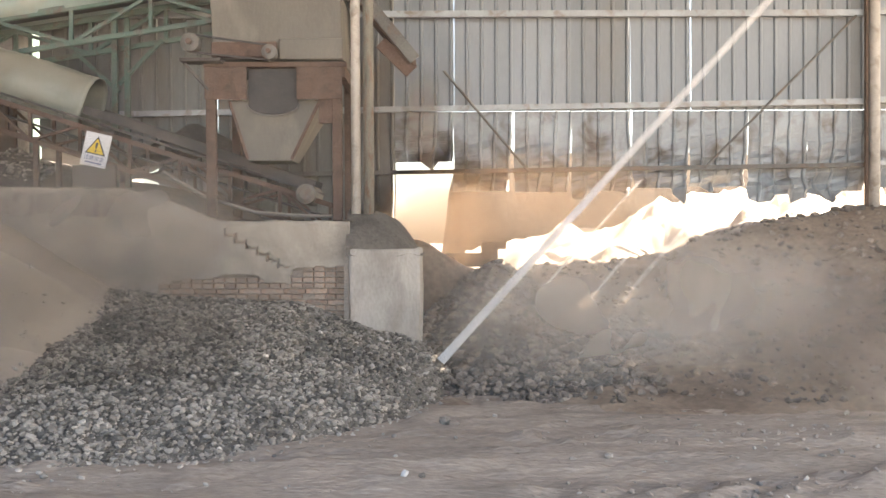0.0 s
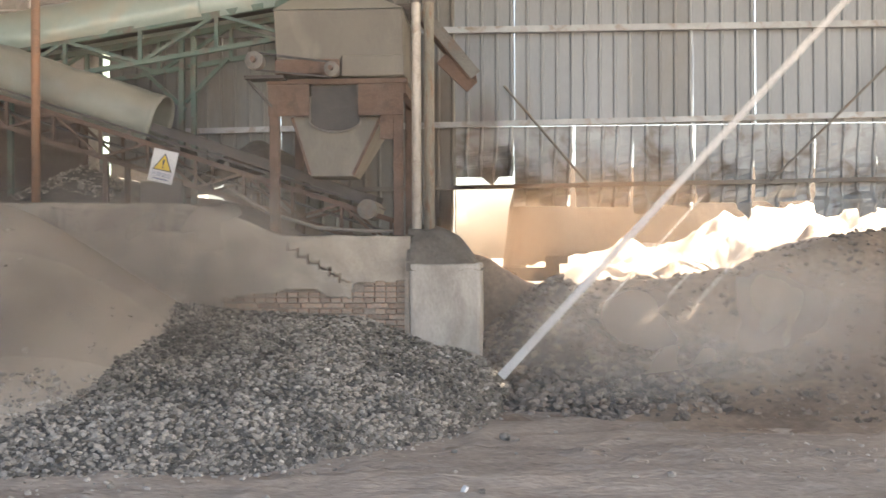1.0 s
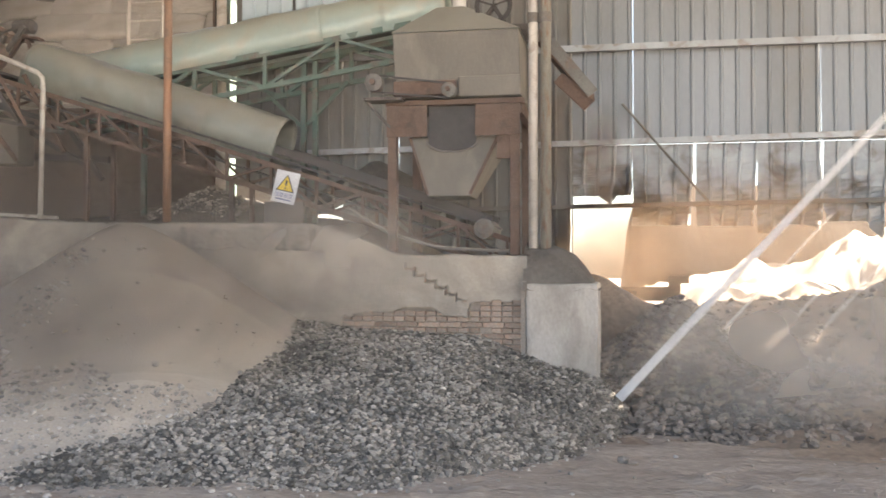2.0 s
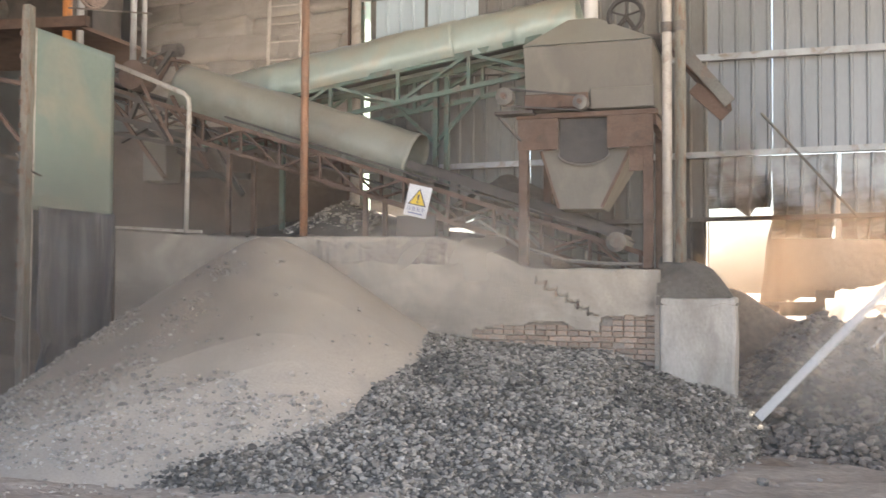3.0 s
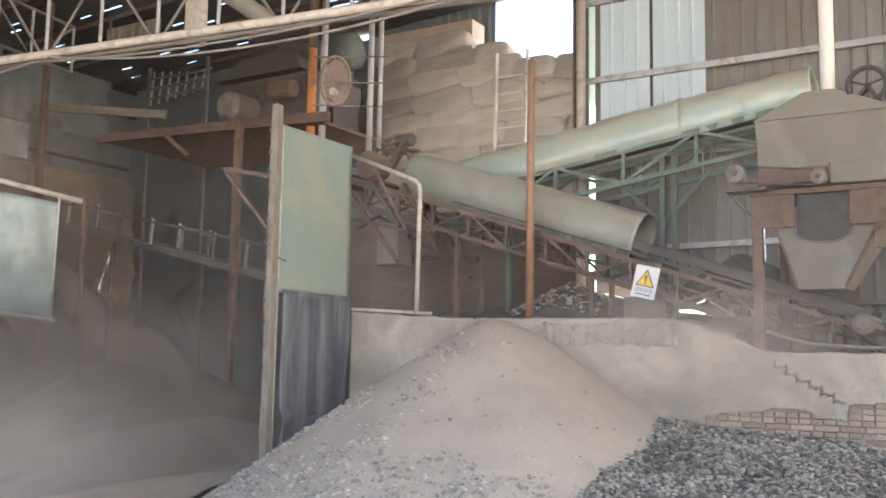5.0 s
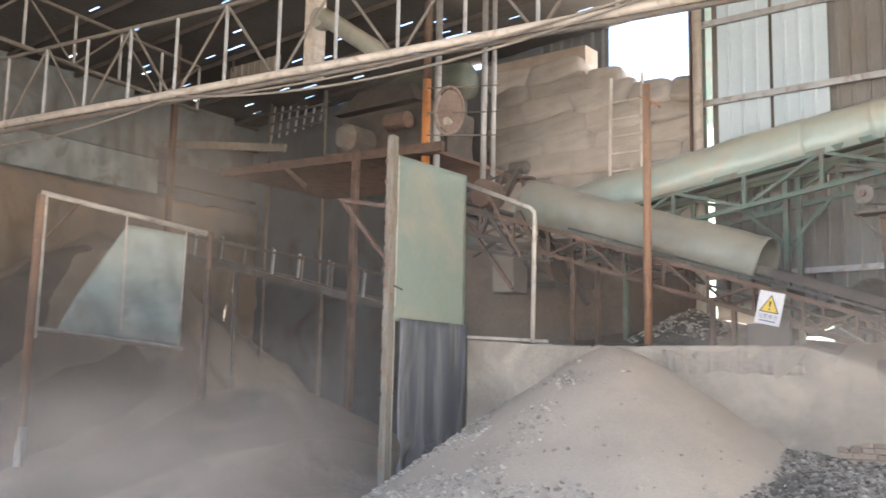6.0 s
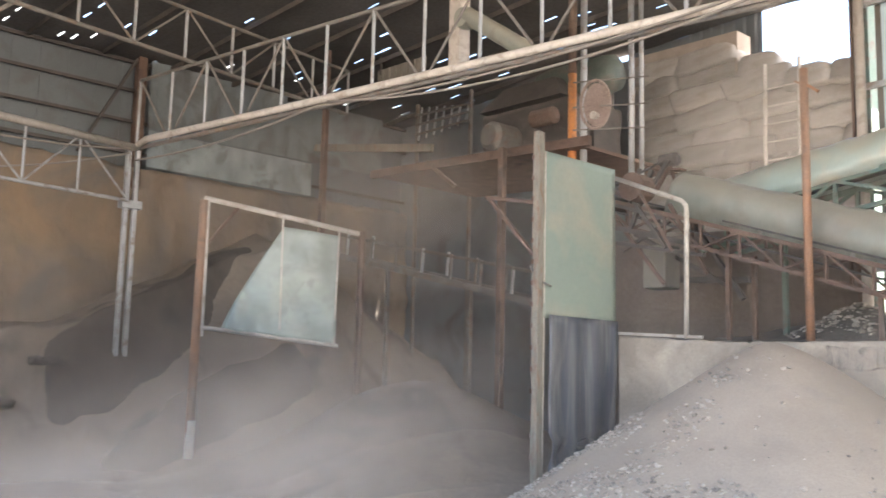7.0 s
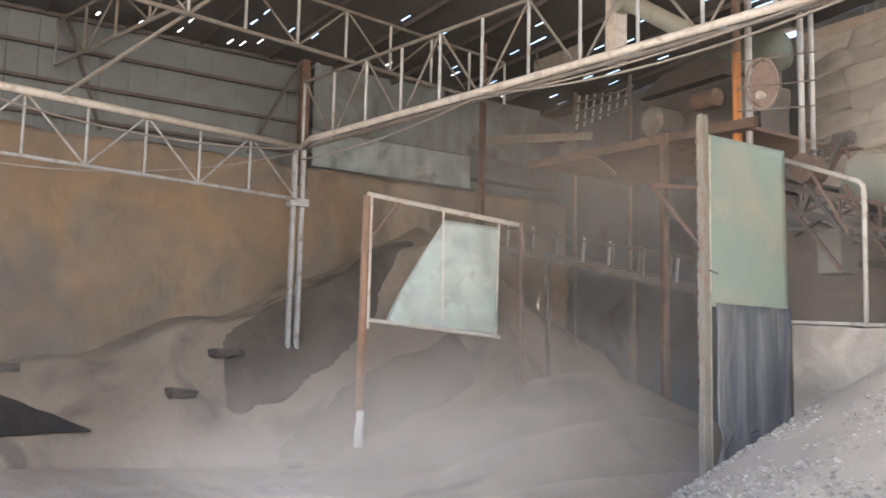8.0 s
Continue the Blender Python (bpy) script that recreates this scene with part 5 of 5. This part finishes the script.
for x, top, m_, r, lab in ((-10.6, 8.6, ORANGE, 0.075, "orange-painted steel post with bare rust above"), (-10.35, 8.9, STEEL, 0.06, "grey steel post of the mezzanine"),
                           (-9.35, 8.9, STEEL, 0.05, "grey steel post of the mezzanine"), (-9.15, 8.9, STEEL, 0.04, "grey steel post of the mezzanine")):
    up_ = thing("upright_post", (x, 13.0, 4.6), lab, "post", "mezzanine posts")
    part("shaft", lathe([(r, 4.6), (r, 7.15 if m_ is ORANGE else top)], (x, 13.0, 0), "z", 12), m_, up_, smooth=True)
    if m_ is ORANGE:
        part("rusty_top", lathe([(r, 7.15), (r, top)], (x, 13.0, 0), "z", 12), RUST, up_, smooth=True)
fan = thing("wall_fan", (-9.95, 13.0, 6.42), "round dusty pink fan guard on the mezzanine rail", "fan")
fan_ring = part("guard_rim", pipe([(-9.98 + 0.22 * math.cos(a), 12.85 + 0.12 * math.cos(a), 6.45 + 0.42 * math.sin(a)) for a in np.linspace(0, 2 * math.pi, 25)], 0.026, 8), PINK, fan)
for k in range(8):
    a = math.pi * k / 8
    part("guard_wire", bars(((-9.98 - 0.22 * math.cos(a), 12.82 - 0.12 * math.cos(a), 6.45 - 0.42 * math.sin(a)), (-9.98 + 0.22 * math.cos(a), 12.82 + 0.12 * math.cos(a), 6.45 + 0.42 * math.sin(a)), 0.008)), PINK, fan_ring)
disc = lathe([(0.02, -0.03), (0.36, -0.02), (0.38, 0.02), (0.05, 0.05)], (0, 0, 0), "y", 20)
for v in disc.verts:
    v.co = Vector((-9.98 + v.co.x * 0.5, 12.90 + v.co.x * 0.27 + v.co.y, 6.45 + v.co.z))
part("fan_disc", disc, PINK, fan)
part("fan_hub", lathe([(0.05, -0.08), (0.07, 0.08)], (-9.98, 12.86, 6.25), "y", 12), WHITE_PIPE, fan)
part("fan_bracket", bars(((-10.35, 13.0, 6.45), (-9.98, 12.95, 6.45), 0.04)), GREY_STEEL, fan)
mill = thing("dust_machine", (-12.6, 14.0, 5.9), "dark dusty machine drum with motor on the mezzanine", "machine")
part("housing", rough_box((-13.3, 13.5, 5.95), (-11.0, 15.0, 7.0), 0.4, 0.03, 0.08), DARK_IRON, mill)
part("drum", lathe([(0.15, -0.5), (0.28, -0.45), (0.28, 0.4), (0.2, 0.5)], (-12.5, 13.35, 6.35), "y", 18), GREY_STEEL, mill)
part("motor", lathe([(0.1, -0.3), (0.16, -0.26), (0.16, 0.24), (0.08, 0.3)], (-11.5, 13.3, 6.6), "x", 14), RUST, mill)
part("hood", frustum([(-13.3, -11.2, 13.4, 15.0, 7.02), (-12.9, -11.6, 13.7, 14.8, 7.5)]), DARK_IRON, mill)
tank = thing("steel_tank", (-11.5, 14.3, 7.1), "dark green lying tank under the roof", "tank")
part("shell", lathe([(0.12, -0.95), (0.34, -0.85), (0.38, -0.6), (0.38, 0.6), (0.34, 0.85), (0.12, 0.95)], (-11.5, 14.3, 7.5), "x", 20), TANK_GREEN, tank, smooth=True)
for dx in (-0.55, 0.55):
    part("saddle", box((-11.5 + dx - 0.05, 14.0, 5.8), (-11.5 + dx + 0.05, 14.6, 7.25)), DARK_IRON, tank)
awning = thing("sheet_awning", (-15.7, 13.4, 8.4), "dusty tan sheet hanging under the roof", "sheet")
V, Fc = ribbed(-16.5, -14.9, 8.0, 8.6, 13.4, 610, 0.05, 0.1, 4)
ob = raw("hung_sheet", V, Fc, HOPPER, awning)
ob.modifiers.new("thickness", "SOLIDIFY").thickness = 0.01
part("hanger", bars(((-16.4, 13.4, 8.5), (-16.4, 13.4, 8.95), 0.04), ((-15.0, 13.4, 8.5), (-15.0, 13.4, 9.0), 0.04)), DARK_IRON, awning)
grille = thing("wire_screen", (-17.1, 15.9, 0.0), "broken steel screen by the far wall", "screen")
for k in range(7):
    part("screen_bar", bars(((-18.0 + 0.28 * k, 16.0, 7.75 + 0.03 * k), (-17.9 + 0.28 * k, 16.0, 8.6 - 0.04 * k), 0.04)), STEEL, grille)
for k in range(3):
    part("screen_rail", bars(((-18.1, 15.95, 7.9 + 0.25 * k), (-16.1, 15.95, 7.95 + 0.2 * k), 0.045)), GREY_STEEL, grille)
for x in (-18.05, -16.15):
    part("screen_post", bars(((x, 16.0, 0.0), (x, 16.0, 8.7), 0.07)), GREY_STEEL, grille)
duct = thing("air_duct", (-10.2, 10.5, 7.0), "fat dusty air duct slanting down to the truss", "duct")
part("duct_pipe", lathe([(0.13, -0.9), (0.14, -0.85), (0.14, 0.85), (0.13, 0.9)], (0, 0, 0), "z", 16), TAN_COVER, duct, smooth=True)
duct.children[0].matrix_basis = Matrix.Translation((0.2, 0, 0.05)) @ (Vector((1.48, 0, -1.02)).to_track_quat("Z", "Y").to_matrix().to_4x4()) @ Matrix.Translation(Vector(duct.location))
part("elbow", lathe([(0.16, -0.12), (0.18, 0.0), (0.16, 0.12)], (-10.75, 10.5, 7.5), "y", 16), TAN_COVER, duct)
part("white_riser", box((-11.2, 10.55, 6.6), (-10.95, 10.8, 9.2), 0.01, 1), WHITE_PIPE, duct)

low_con = thing("belt_conveyor", (-14.4, 13.5, 2.4), "dim steel conveyor with handrails in the dust", "conveyor")
for y in (13.1, 13.8):
    part("side_rail", bars(((-17.2, y, 4.45), (-11.0, y, 3.05), 0.07, 0.12)), GREY_STEEL, low_con)
    part("hand_rail", bars(((-17.2, y, 4.90), (-11.0, y, 3.60), 0.045)), GREY_STEEL, low_con)
    for k in range(8):
        x = -17.0 + 0.82 * k
        z = 4.45 - (x + 17.2) * 0.2258
        part("stanchion", bars(((x, y, z), (x + 0.05, y, z + 0.55), 0.045)), STEEL if k % 3 == 0 else GREY_STEEL, low_con)
b = bmesh.new()
bar(b, (-17.2, 13.45, 4.42), (-11.0, 13.45, 3.02), 0.6, 0.03)
part("belt", b, RUBBER, low_con)
for x in (-16.0, -13.5, -11.3):
    part("leg", bars(((x, 13.45, 1.0), (x, 13.45, 4.4 - (x + 17.2) * 0.2258), 0.08)), GREY_STEEL, low_con)

# ---- hanging sheet on its frame ----
fr = thing("tarp_frame", (-14.1, 9.4, 0.4), "rusty pipe frame with a torn pale green tarpaulin", "frame")
A, B = Vector((-14.83, 8.32, 0)), Vector((-13.36, 10.51, 0))


def on_frame(s, z, off=0.0):
    n_ = Vector((B.y - A.y, A.x - B.x, 0)).normalized()
    return A.lerp(B, s) + Vector((0, 0, z)) + n_ * off


part("tall_post", pipe([on_frame(-0.01, 0.40), on_frame(0.0, 4.72)], 0.075, 10), RED_RUST, fr, smooth=True)
part("painted_foot", pipe([on_frame(-0.01, 0.38), on_frame(-0.005, 1.0)], 0.08, 10), WHITE, fr, "white-painted foot of the post")
part("top_rail", pipe([on_frame(0.0, 4.76), on_frame(1.02, 4.26)], 0.045, 8), WHITE_PIPE, fr)
part("bottom_rail", pipe([on_frame(0.0, 2.56), on_frame(0.9, 2.30)], 0.035, 8), WHITE_PIPE, fr)
part("inner_post", pipe([on_frame(0.03, 2.4), on_frame(0.03, 4.7)], 0.03, 8), WHITE_PIPE, fr)
part("far_post", pipe([on_frame(1.03, 0.9), on_frame(1.03, 4.3)], 0.06, 8), RUST, fr)
part("corner_brace", pipe([on_frame(0.04, 4.0), on_frame(0.22, 4.62)], 0.025, 6), RUST, fr)
V, Fc = [], []
NI, NJ = 26, 22
for j in range(NJ + 1):
    v = j / NJ
    for i in range(NI + 1):
        u_ = i / NI
        left = 0.14 + 0.38 * max(0.0, v) ** 1.15
        s = left + (0.88 - left) * u_
        z = (2.52 - 0.22 * s) + v * ((4.50 - 0.33 * s) - (2.52 - 0.22 * s))
        V.append(tuple(on_frame(s, z, 0.06 * fbm(s * 5, z * 1.2, 96, 3) + 0.05 * math.sin(s * 22 + z) * (1 - v) * 0.6)))
Fc = [(j * (NI + 1) + i, j * (NI + 1) + i + 1, (j + 1) * (NI + 1) + i + 1, (j + 1) * (NI + 1) + i) for j in range(NJ) for i in range(NI)]
ob = raw("tarpaulin", V, Fc, TARP, fr, smooth=True, label="torn pale green tarpaulin hanging in folds")
ob.modifiers.new("thickness", "SOLIDIFY").thickness = 0.006
part("tarp_batten", bars((on_frame(0.52, 2.4), on_frame(0.51, 4.55), 0.035)), WHITE_PIPE, fr)
part("tarp_edge", bars((on_frame(0.87, 2.3), on_frame(0.88, 4.3), 0.03)), WHITE_PIPE, fr)

sheet = thing("black_sheet", (-18.2, 2.6, 0.6), "dark pointed steel sheet lying on the dust bank", "sheet")
V = []
for k in range(13):
    y = 4.5 - 0.26 * k
    for m in range(5):
        x = lerp_table(-y, [(-4.5, -17.28), (-3.2, -17.55), (-1.4, -17.4)]) + (lerp_table(-y, [(-4.5, -17.32), (-3.9, -17.85), (-3.2, -18.27), (-1.4, -18.9)]) - lerp_table(-y, [(-4.5, -17.28), (-3.2, -17.55), (-1.4, -17.4)])) * m / 4
        V.append((x, y, left_bank_height(x, y) + 0.08))
ob = raw("plate", V, [(k * 5 + m, k * 5 + m + 1, k * 5 + m + 6, k * 5 + m + 5) for k in range(12) for m in range(4)], BLACK, sheet)
ob.modifiers.new("thickness", "SOLIDIFY").thickness = 0.02
for x, y, r in ((-17.27, 6.02, 0.17), (-17.76, 7.02, 0.20), (-18.82, 3.26, 0.2)):
    lump = thing("dark_clod", (x, y, left_bank_height(x, y)), "dark clod half sunk in the dust bank", "clod", "clods on the bank")
    part("clod", rough_box((x - r, y - r * 1.5, left_bank_height(x, y) - 0.06), (x + r, y + r * 1.5, left_bank_height(x, y) + 0.10), 0.1, 0.05, 0.05, 5), DARK_IRON, lump)

# ---- stones, last of the large pieces ----
strew(gravel_heap, gravel_height, spots_on(on_gravel, -5.5, 0.2, 6.9, 9.6, 300, 21), STONE, (0.045, 0.115), 300, 1)
strew(gravel_heap, gravel_height, spots_on(on_gravel, -9.2, 0.3, 6.8, 10.95, 24000, 22), STONE, (0.016, 0.08), 0, 2)
strew(gravel_heap, gravel_height, spots_on(on_gravel, -8.0, 0.2, 7.2, 10.9, 420, 28), PALE_STONE, (0.03, 0.075), 0, 9, 0.0)
strew(dust_cone, cone_height, spots_on(on_cone, -9.0, -3.0, 7.1, 10.5, 5200, 23), PALE_STONE, (0.018, 0.075), 200, 3)
strew(ground, ground_height, spots_on(at_foot, -8, 2.0, 4.8, 11, 350, 24), PALE_STONE, (0.02, 0.07), 120, 4)
strew(ground, ground_height, spots_on(lambda x, y: 0.3 + 0.7 * (x > 2), -2, 6.5, 6.0, 10.5, 500, 27), PALE_STONE, (0.012, 0.06), 80, 5)
strew(ground, ground_height, spots_on(lambda x, y: math.exp(-((y - 6.3 - 0.1 * x) / 0.22) ** 2) + 0.7 * math.exp(-((y - 7.7 - 0.1 * x) / 0.3) ** 2) * (fbm(x, y, 63, 2) > -0.1), 0.5, 5.5, 5.4, 8.9, 420, 33), DIRT, (0.012, 0.06), 0, 11)
strew(rubble_heap, rubble_height, spots_on(lambda x, y: 1.0 if rubble_height(x, y) > max(-0.02, bank_height(x, y) - 0.03) else 0, -0.9, 4.4, 9.8, 14, 4200, 25), RUST_STONE, (0.025, 0.15), 200, 6)
strew(brown_bank, bank_height, spots_on(lambda x, y: 0.6 if bank_height(x, y) > 0.05 else 0, 0.6, 8, 9.5, 13.9, 2600, 26), RUST_STONE, (0.03, 0.13), 100, 7)

# pale stones also stand for sunlit ground glinting through the wall
white_rubble = heap("rubble_pile", lambda x, y: 2.98 - 0.62 * math.hypot((x + 5.95) * 0.8, y - 13.65) + 0.04 * fbm(x * 4, y * 4, 55), -7.3, -5.4, 12.7, 14.1, 0.06, GRAVEL, "small pile of pale broken rubble that also stands for sunlit glints", "pile")
strew(white_rubble, lambda x, y: 2.98 - 0.62 * math.hypot((x + 5.95) * 0.8, y - 13.65), spots_on(lambda x, y: 1.0, -6.8, -5.3, 12.9, 13.9, 420, 29), PALE_STONE, (0.03, 0.12), 80, 10)

for x, y, r, m_ in ((-0.27, 6.75, 0.035, WHITE), (-0.15, 6.75, 0.032, STONE), (0.0, 8.85, 0.06, STONE), (0.09, 8.8, 0.05, RUST_STONE), (-0.42, 8.2, 0.03, STONE), (1.25, 7.4, 0.04, PALE_STONE)):
    ob = new("stone", stone_meshes(m_, "stone")[int(abs(x) * 90) % 9])
    ob.parent = ground
    ob.matrix_basis = Matrix.LocRotScale((x, y, ground_height(x, y) + r * 0.4), Euler((0.2, 0.1, x * 9)), (2 * r, 2 * r, 2 * r))

heap("fines_heap", lambda x, y: 3.30 - 0.75 * math.hypot((x + 3.35) * 0.75, y - 13.35) + 0.04 * fbm(x * 3, y * 3, 57), -5.0, -1.7, 12.75, 13.95, 0.08, GRAVEL, "dark heap of fines behind the conveyor", "heap")

# ---- bare bricks ----
brick_me = bpy.data.meshes.new("brick")
b = box((-0.0575, -0.03, -0.0265), (0.0575, 0.03, 0.0265), 0.005, 1)
b.to_mesh(brick_me)
b.free()
long_me = bpy.data.meshes.new("brick")
b = box((-0.12, -0.03, -0.0265), (0.12, 0.03, 0.0265), 0.005, 1)
b.to_mesh(long_me)
b.free()
for me in (brick_me, long_me):
    me.materials.append(BRICK)
rnd = random.Random(8)
for c in range(19):
    z = 0.66 + 0.063 * c
    header = c % 2 == 0 or c > 7
    step = 0.125 if header else 0.25
    x = -3.2 + (0.0625 if header else 0.03)
    while x < -1.12:
        if (bare(x, z) or bare(x - 0.05, z) or bare(x + 0.05, z)) and rnd.random() > 0.07:
            ob = new("brick", brick_me if header else long_me)
            ob.parent = platform
            ob.matrix_basis = Matrix.Translation(Vector((x, 11.014 + rnd.uniform(-0.016, 0.014), z)) - Vector(platform.location)) @ Matrix.Rotation(rnd.uniform(-0.02, 0.02), 4, "Y")
        x += step

# ---- sunlit dust in the shaft of light ----
def shaft(start, length, half, deep, count, seed, size, label):
    """Motes in the flat sheet of sun that falls through a slit in the roof, crowded low to brighten its foot."""
    rnd = random.Random(seed)
    side = SUN_WAY.cross(SLOT).normalized()
    V, Fc = [], []
    for _ in range(count):
        c = SUN_WAY * (length * rnd.random() ** 2.1 - 0.12) + SLOT * (deep * rnd.random()) + side * (half * 0.6 * (rnd.random() + rnd.random() - 1))
        s, o = size * rnd.uniform(0.5, 1.3), len(V)
        t = Euler((rnd.uniform(0, 6), rnd.uniform(0, 6), rnd.uniform(0, 6))).to_matrix()
        V.extend(tuple(c + t @ Vector(q) * s) for q in ((1, 1, 1), (1, -1, -1), (-1, 1, -1), (-1, -1, 1)))
        Fc.extend(((o, o + 1, o + 2), (o, o + 3, o + 1), (o, o + 2, o + 3), (o + 1, o + 3, o + 2)))
    ob = raw("light_shaft_dust", V, Fc, SPECK)
    ob.location = start
    return tagged(ob, label, "dust", "sunlit dust", "stuff")


for (foot, half, deep), count, length in zip(SHAFTS, (190000, 9000, 6000, 6000), (8.5, 2.2, 1.8, 1.8)):
    shaft(foot, length, half, deep, count, 31, 0.0015, "sunlit dust motes in a narrow slanting shaft")

# ---- airborne dust ----
def dust_cloud(centre, size, yaw, material, label, layers=2, seed=0):
    cl = thing("dust_cloud", centre, label, "dust cloud", "drifting dust")
    for k in range(layers):
        V, Fc = [], []
        n = 16
        for j in range(n + 1):
            for i in range(n + 1):
                u, v = 2 * i / n - 1, 2 * j / n - 1
                V.append((u * size[0], (k - (layers - 1) / 2) * size[1] + 0.25 * size[1] * (u * u + v * v) + 0.2 * fbm(u * 2, v * 2, seed + k, 2), v * size[2]))
        Fc = [(j * (n + 1) + i, j * (n + 1) + i + 1, (j + 1) * (n + 1) + i + 1, (j + 1) * (n + 1) + i) for j in range(n) for i in range(n)
              if math.hypot((2 * i + 1) / n - 1, (2 * j + 1) / n - 1) < 1.02]
        me = bpy.data.meshes.new("dust_layer")
        me.from_pydata(V, [], Fc)
        me.materials.append(material)
        me.shade_smooth()
        ob = new("dust_layer", me)
        ob.parent = cl
    cl.rotation_euler.z = radians(yaw)
    return cl


CLOUDS = [
    # centre, half width / depth between layers / half height, turn, material, drift in four seconds, label, layers
    ((-4.5, 8.4, 2.0), (9.0, 1.2, 3.8), 26, HAZE, (0.25, 0.0, 0.05), "thin veil of dust hanging through the shed", 1),
    ((4.0, 8.6, 0.8), (3.0, 0.7, 1.2), -18, THICK, (-0.5, 0.0, 0.10), "thick dust rolling over the rubble heaps", 1),
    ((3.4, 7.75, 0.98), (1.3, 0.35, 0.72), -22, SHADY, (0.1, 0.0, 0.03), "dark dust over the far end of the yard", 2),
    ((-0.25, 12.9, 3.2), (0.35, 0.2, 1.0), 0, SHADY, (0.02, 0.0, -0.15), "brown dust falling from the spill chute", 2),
    ((2.3, 10.9, 1.0), (3.0, 0.6, 1.3), -6, SUNLIT_DUST, (0.2, 0.0, 0.06), "pale dust over the rubble heap, sunlight put in its colour", 2),
    ((1.4, 13.2, 1.9), (2.4, 0.6, 1.4), -4, TAWNY_GLOW, (0.12, 0.0, 0.1), "tawny dust, its colour warmed as glow from the gap", 2),
    ((-0.1, 13.75, 1.9), (1.0, 0.2, 1.0), 0, TAWNY_GLOW, (0.05, 0.0, 0.03), "tawny dust, coloured as glow, behind the concrete block", 2),
    # added where the opening should bloom
    ((2.8, 14.75, 2.3), (4.2, 0.4, 1.2), 0, HAZE, (0.1, 0.0, 0.05), "dust sheet added for glow outside the gap below the wall", 1),
    ((1.3, 10.3, 0.7), (2.4, 0.3, 0.95), -3, SUNLIT_DUST, (0.15, 0.0, 0.03), "pale dust before the dark rubble heap, coloured as sunlit", 1),
    ((-3.4, 10.3, 1.9), (2.4, 0.4, 1.0), 14, THICK, (0.35, 0.0, 0.04), "dust drifting along the plastered wall", 1),
    ((-9.6, 7.6, 0.9), (4.2, 1.3, 2.0), 52, SHADED_DUST, (-0.3, 0.2, 0.12), "thick dust billowing past the panel, darkened as less lit", 2),
    ((-8.3, 4.75, 0.7), (3.2, 0.4, 1.25), 58, BRIGHT_DUST, (0.1, 0.0, 0.04), "pale dust rolling along the floor, added to brighten it", 1),
    ((-11.5, 5.6, 0.45), (3.6, 0.4, 0.85), 66, BRIGHT_DUST, (0.1, 0.0, 0.03), "pale dust added to brighten the floor before the bank", 1),
    ((-8.8, 15.0, 5.9), (2.9, 0.6, 1.9), 28, GLOW_DUST, (0.2, 0.0, 0.2), "pale dust added as the opening's glow before the sacks", 1),
]
MOVING = []
for i, (c, s, yaw, m_, drift, lab, layers) in enumerate(CLOUDS):
    MOVING.append((dust_cloud(c, s, yaw, m_, lab, layers, i * 7), c, yaw, drift))
# path fitted to the camera's pan, darkening what the view needs shaded
SHADE_WAY = [(0.0, -3.3, 7.85, 1.35, 22), (2.5, -5.1, 7.9, 1.75, 30), (3.5, -7.0, 7.5, 1.7, 38), (4.5, -8.7, 7.3, 1.4, 44), (6.0, -10.9, 6.0, 2.0, 58), (6.5, -11.5, 5.4, 2.0, 62), (7.2, -12.6, 4.4, 2.0, 68), (8.0, -13.5, 2.8, 2.0, 74)]
shade_cloud = dust_cloud(SHADE_WAY[0][1:4], (2.7, 0.5, 1.8), 22, SHADE_DUST, "dark grey dust sheet standing in for shade, moved with the pan", 2, 140)

MIST_WAY = [(0.0, -18.5, 7.2, 5.0, 66), (4.0, -16.5, 7.8, 4.9, 62), (6.0, -13.6, 9.4, 4.6, 54), (8.0, -11.9, 10.4, 4.5, 48)]
mist_cloud = dust_cloud(MIST_WAY[0][1:4], (4.4, 1.5, 2.6), 66, MIST, "tan dust drifting across the mezzanine", 1, 84)


def motions():
    for cl, c, yaw, d in MOVING:
        walk(cl, [(t, pose(c[0] + d[0] * t / 4, c[1] + d[1] * t / 4, c[2] + d[2] * t / 4, 0, 0, yaw + 0.4 * t)) for t in (0.0, 2.0, 4.0, 6.0, 8.0)])
    walk(mist_cloud, [(t, pose(x, y, z, 0, 0, yaw)) for t, x, y, z, yaw in MIST_WAY])
    walk(shade_cloud, [(t, pose(x, y, z, 0, 0, yaw)) for t, x, y, z, yaw in SHADE_WAY])


motions()
